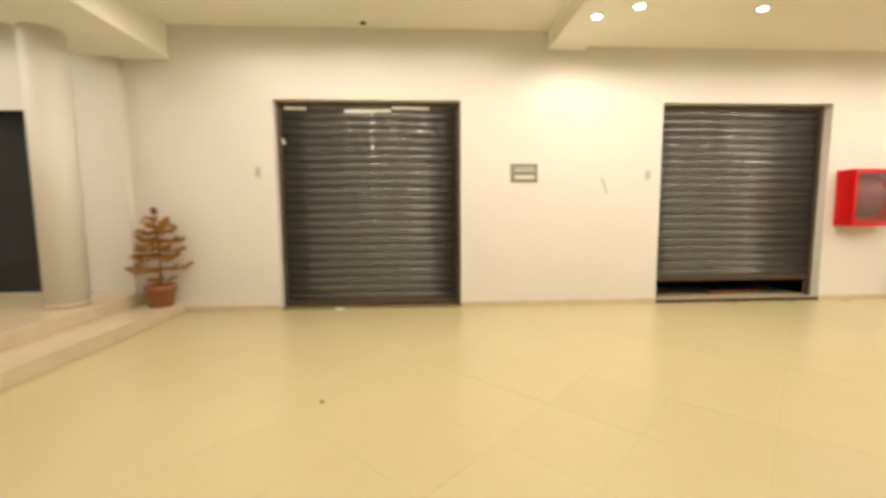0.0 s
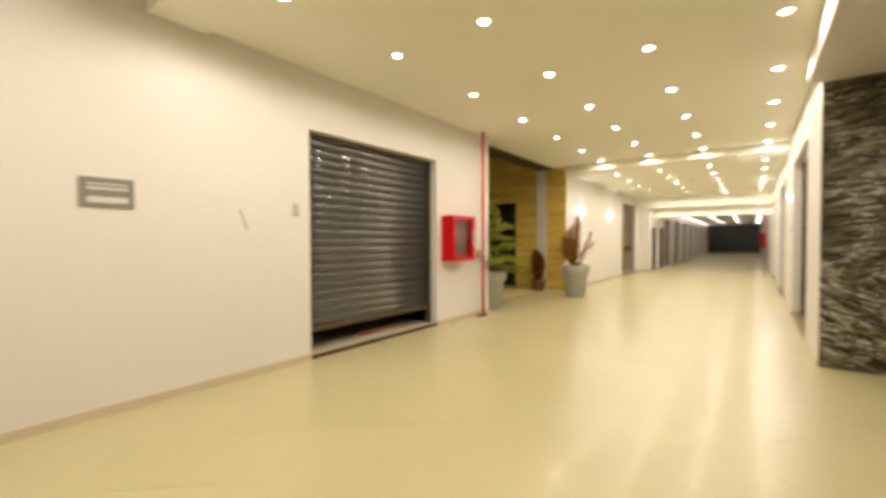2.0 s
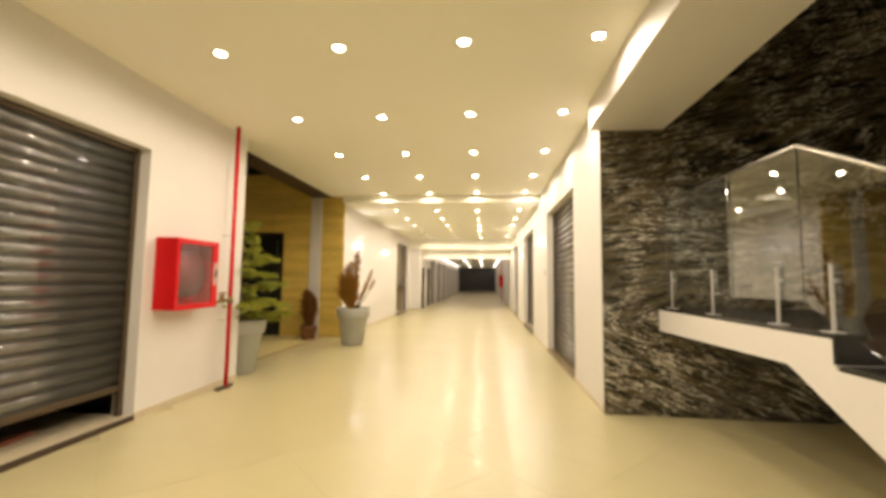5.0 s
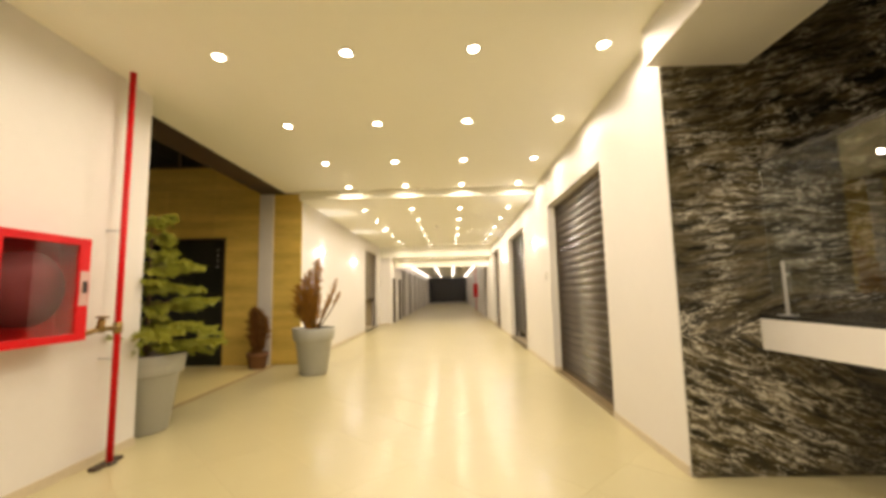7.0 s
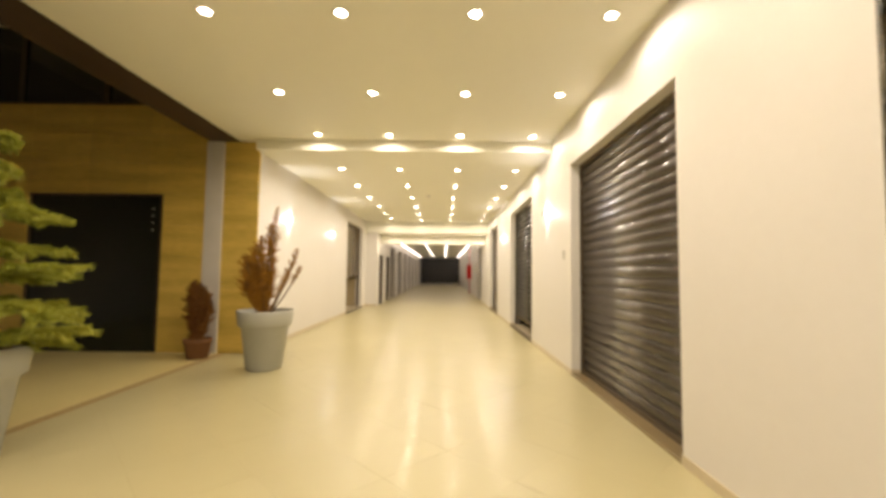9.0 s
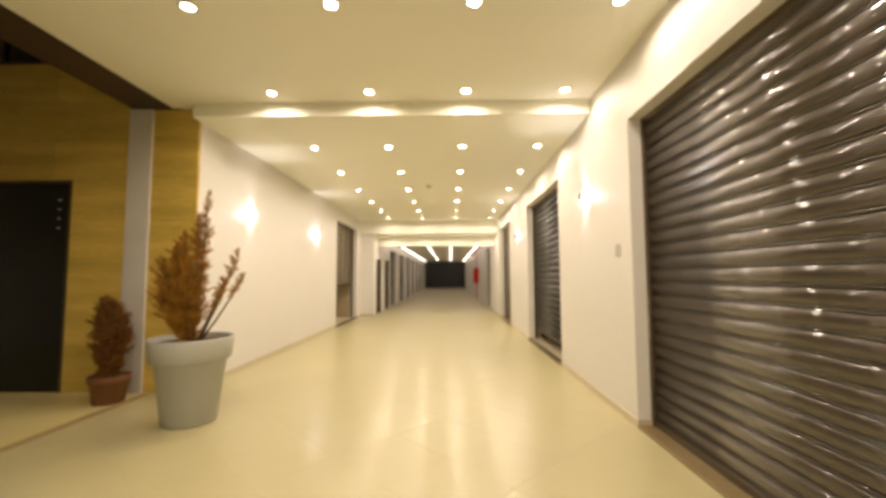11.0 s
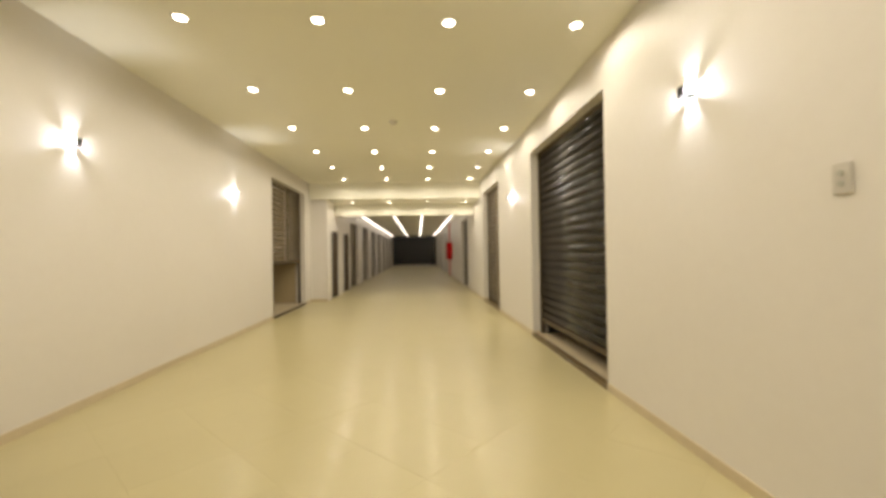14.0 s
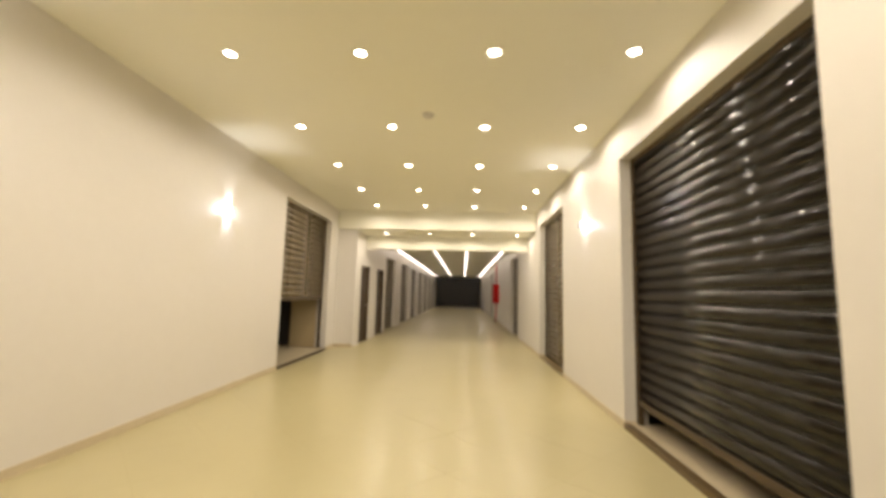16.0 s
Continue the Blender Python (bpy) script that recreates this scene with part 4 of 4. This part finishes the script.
def withered_fir(x, y, z):
    """A little dry fir: bare trunk, flat tiers of limbs with curled-up tips, a dark tuft on top."""
    rnd = random.Random(21)
    t = thing("withered_fir", "withered little fir with flat tiers in a terracotta pot", "plant", pose(x, y, z))
    part("trunk", tube(bmesh.new(), [(0, 0, -0.05), (0.012, 0, 0.35), (-0.01, 0.005, 0.70), (-0.02, 0, 1.0)], [0.013, 0.010, 0.007, 0.003], 7), BARK, t)
    limbs, crown, tuft = bmesh.new(), bmesh.new(), bmesh.new()
    for z0, reach, n in ((0.10, 0.15, 3), (0.24, 0.33, 5), (0.40, 0.29, 6), (0.50, 0.29, 6), (0.61, 0.26, 6), (0.72, 0.19, 5), (0.80, 0.16, 4), (0.87, 0.09, 3)):
        a0 = rnd.uniform(0, 2)
        for k in range(n):
            a = a0 + k * math.tau / n + rnd.uniform(-0.3, 0.3)
            out, r = Vector((math.cos(a), math.sin(a), 0)), reach * rnd.uniform(0.65, 1.15)
            zz0 = z0 + rnd.uniform(-0.025, 0.025)
            pts = [Vector((0, 0, zz0)), Vector((0, 0, zz0 - 0.012)) + out * r * 0.4, Vector((0, 0, zz0 - 0.02)) + out * r * 0.8, Vector((0, 0, zz0 + rnd.uniform(0.0, 0.05))) + out * r]
            tube(limbs, pts, [0.006, 0.004, 0.003, 0.0015], 5, False)
            fuzzy(crown, pts, int(700 * r), 0.042, rnd)
            for u in (0.45, 0.7, 0.95):
                q = pts[1].lerp(pts[3], u)
                ax = (out * 0.5 + out.cross(Vector((0, 0, 1))) * rnd.choice((-1, 1)) + Vector((0, 0, rnd.uniform(-0.1, 0.4)))).normalized()
                fuzzy(crown, [q, q + ax * 0.03, q + ax * rnd.uniform(0.05, 0.10)], 40, 0.042, rnd)
    for k in range(90):
        leaf(tuft, Vector((-0.02 + rnd.gauss(0, 0.012), rnd.gauss(0, 0.012), 0.97 + rnd.uniform(-0.03, 0.05))), Vector((rnd.gauss(0, 1), rnd.gauss(0, 1), rnd.uniform(0, 1.2))), 0.045, 0.012, rnd)
    tagged(part("branchwork", limbs, BARK, t), kind="stuff")
    part("foliage", crown, DRY, t, "brown curled dry foliage")
    part("tip", tuft, DRY_DARK, t, "dark dry tuft")


def clay_pot(x, y, z, r, h, label, clay=None):
    t = thing("clay_pot", label, "plant pot", pose(x, y, z), "small clay pots")
    part("bowl", lathe([(r * 0.72, 0.0), (r * 0.75, 0.008), (r * 0.93, h * 0.74), (r, h * 0.76), (r * 1.03, h * 0.98), (r, h), (r * 0.9, h), (r * 0.86, h * 0.86), (r * 0.6, h * 0.85)], 36), clay or CLAY, t)
    part("soil", lathe([(r * 0.85, h * 0.84), (r * 0.85, h * 0.89), (0.01, h * 0.91)], 24), SOIL, t)


clay_pot(-3.36, 5.52, 0.15, 0.18, 0.28, "small terracotta pot standing on the lobby step")
withered_fir(-3.36, 5.52, 0.40)
clay_pot(11.62, 6.44, 0.0, 0.20, 0.31, "brown clay pot beside the stone pillar", material("brown_clay", (0.20, 0.085, 0.03), 0.7, second=(0.14, 0.06, 0.022), scale=6, fine=60))
dry_conifer(11.62, 6.44, 0.27, [(0, 0, 0.88, 0.17, 0.0), (0.04, 0.10, 0.86, 0.17, 0.0), (-0.05, -0.10, 0.78, 0.16, 0.0), (0.0, 0.03, 0.5, 0.20, 0.0), (0.03, -0.03, 0.68, 0.19, 0.0), (0.0, 0.09, 0.92, 0.15, 0.1), (0.0, -0.12, 0.60, 0.16, 0.0)],
            "withered_bush", "dark brown withered upright bush in a clay pot", DRY_DARK, 9, 0.055, 1.8)

# ---- floor tiles, laid diagonally ----
A, B = 0.905 / math.sqrt(2), 0.868 / math.sqrt(2)
A0, B0 = 1.97 / math.sqrt(2), 0.15 / math.sqrt(2)
JOINT = 0.0019
tile = mesh_of("floor_tile", boxes((-A / 2 + JOINT / 2, A / 2 - JOINT / 2, -B / 2 + JOINT / 2, B / 2 - JOINT / 2, -0.008, 0.0)), TILE)
tiles = thing("floor_tiling", "polished cream floor tiles laid diagonally", "floor", kind="structure")
rest = bmesh.new()
spots = []
for i in range(-16, 92):
    for j in range(-72, 20):
        u, w = A0 + (i + 0.5) * A, B0 + (j + 0.5) * B
        x, y = (u - w) / math.sqrt(2), (u + w) / math.sqrt(2)
        if (-3.8 < x < 50.9 and YR - 0.45 < y < (6.75 if 7.2 < x < 12.2 else 6.0)) or (-3.8 < x < XG + 0.3 and -3.2 < y < YR):
            spots.append((abs(x - 5.5) + 1.2 * abs(y - 3.0), x, y))
spots.sort()
for k, (_, x, y) in enumerate(spots):
    if k < 300:
        shared("tile", tile, tiles, pose(x, y, 0.0004 * math.sin(x * 5 + y * 3), 0, 0, 45))
    else:
        c = pose(x, y, 0, 0, 0, 45)
        vs = box(rest, -A / 2 + JOINT / 2, A / 2 - JOINT / 2, -B / 2 + JOINT / 2, B / 2 - JOINT / 2, -0.008, 0.0)
        for q in vs:
            q.co = c @ q.co
tagged(part("tile_field", rest, TILE, tiles), kind="stuff")
structure("entrance_floor", boxes((OPEN[0] + 0.005, XS - 0.002, 6.305, 10.99, -0.013, 0.0025)), material("entrance_stone", (0.74, 0.63, 0.30), 0.35, second=(0.66, 0.55, 0.25), scale=1.1, fine=18, mix=0.8), "cream stone floor of the side entrance", "floor")
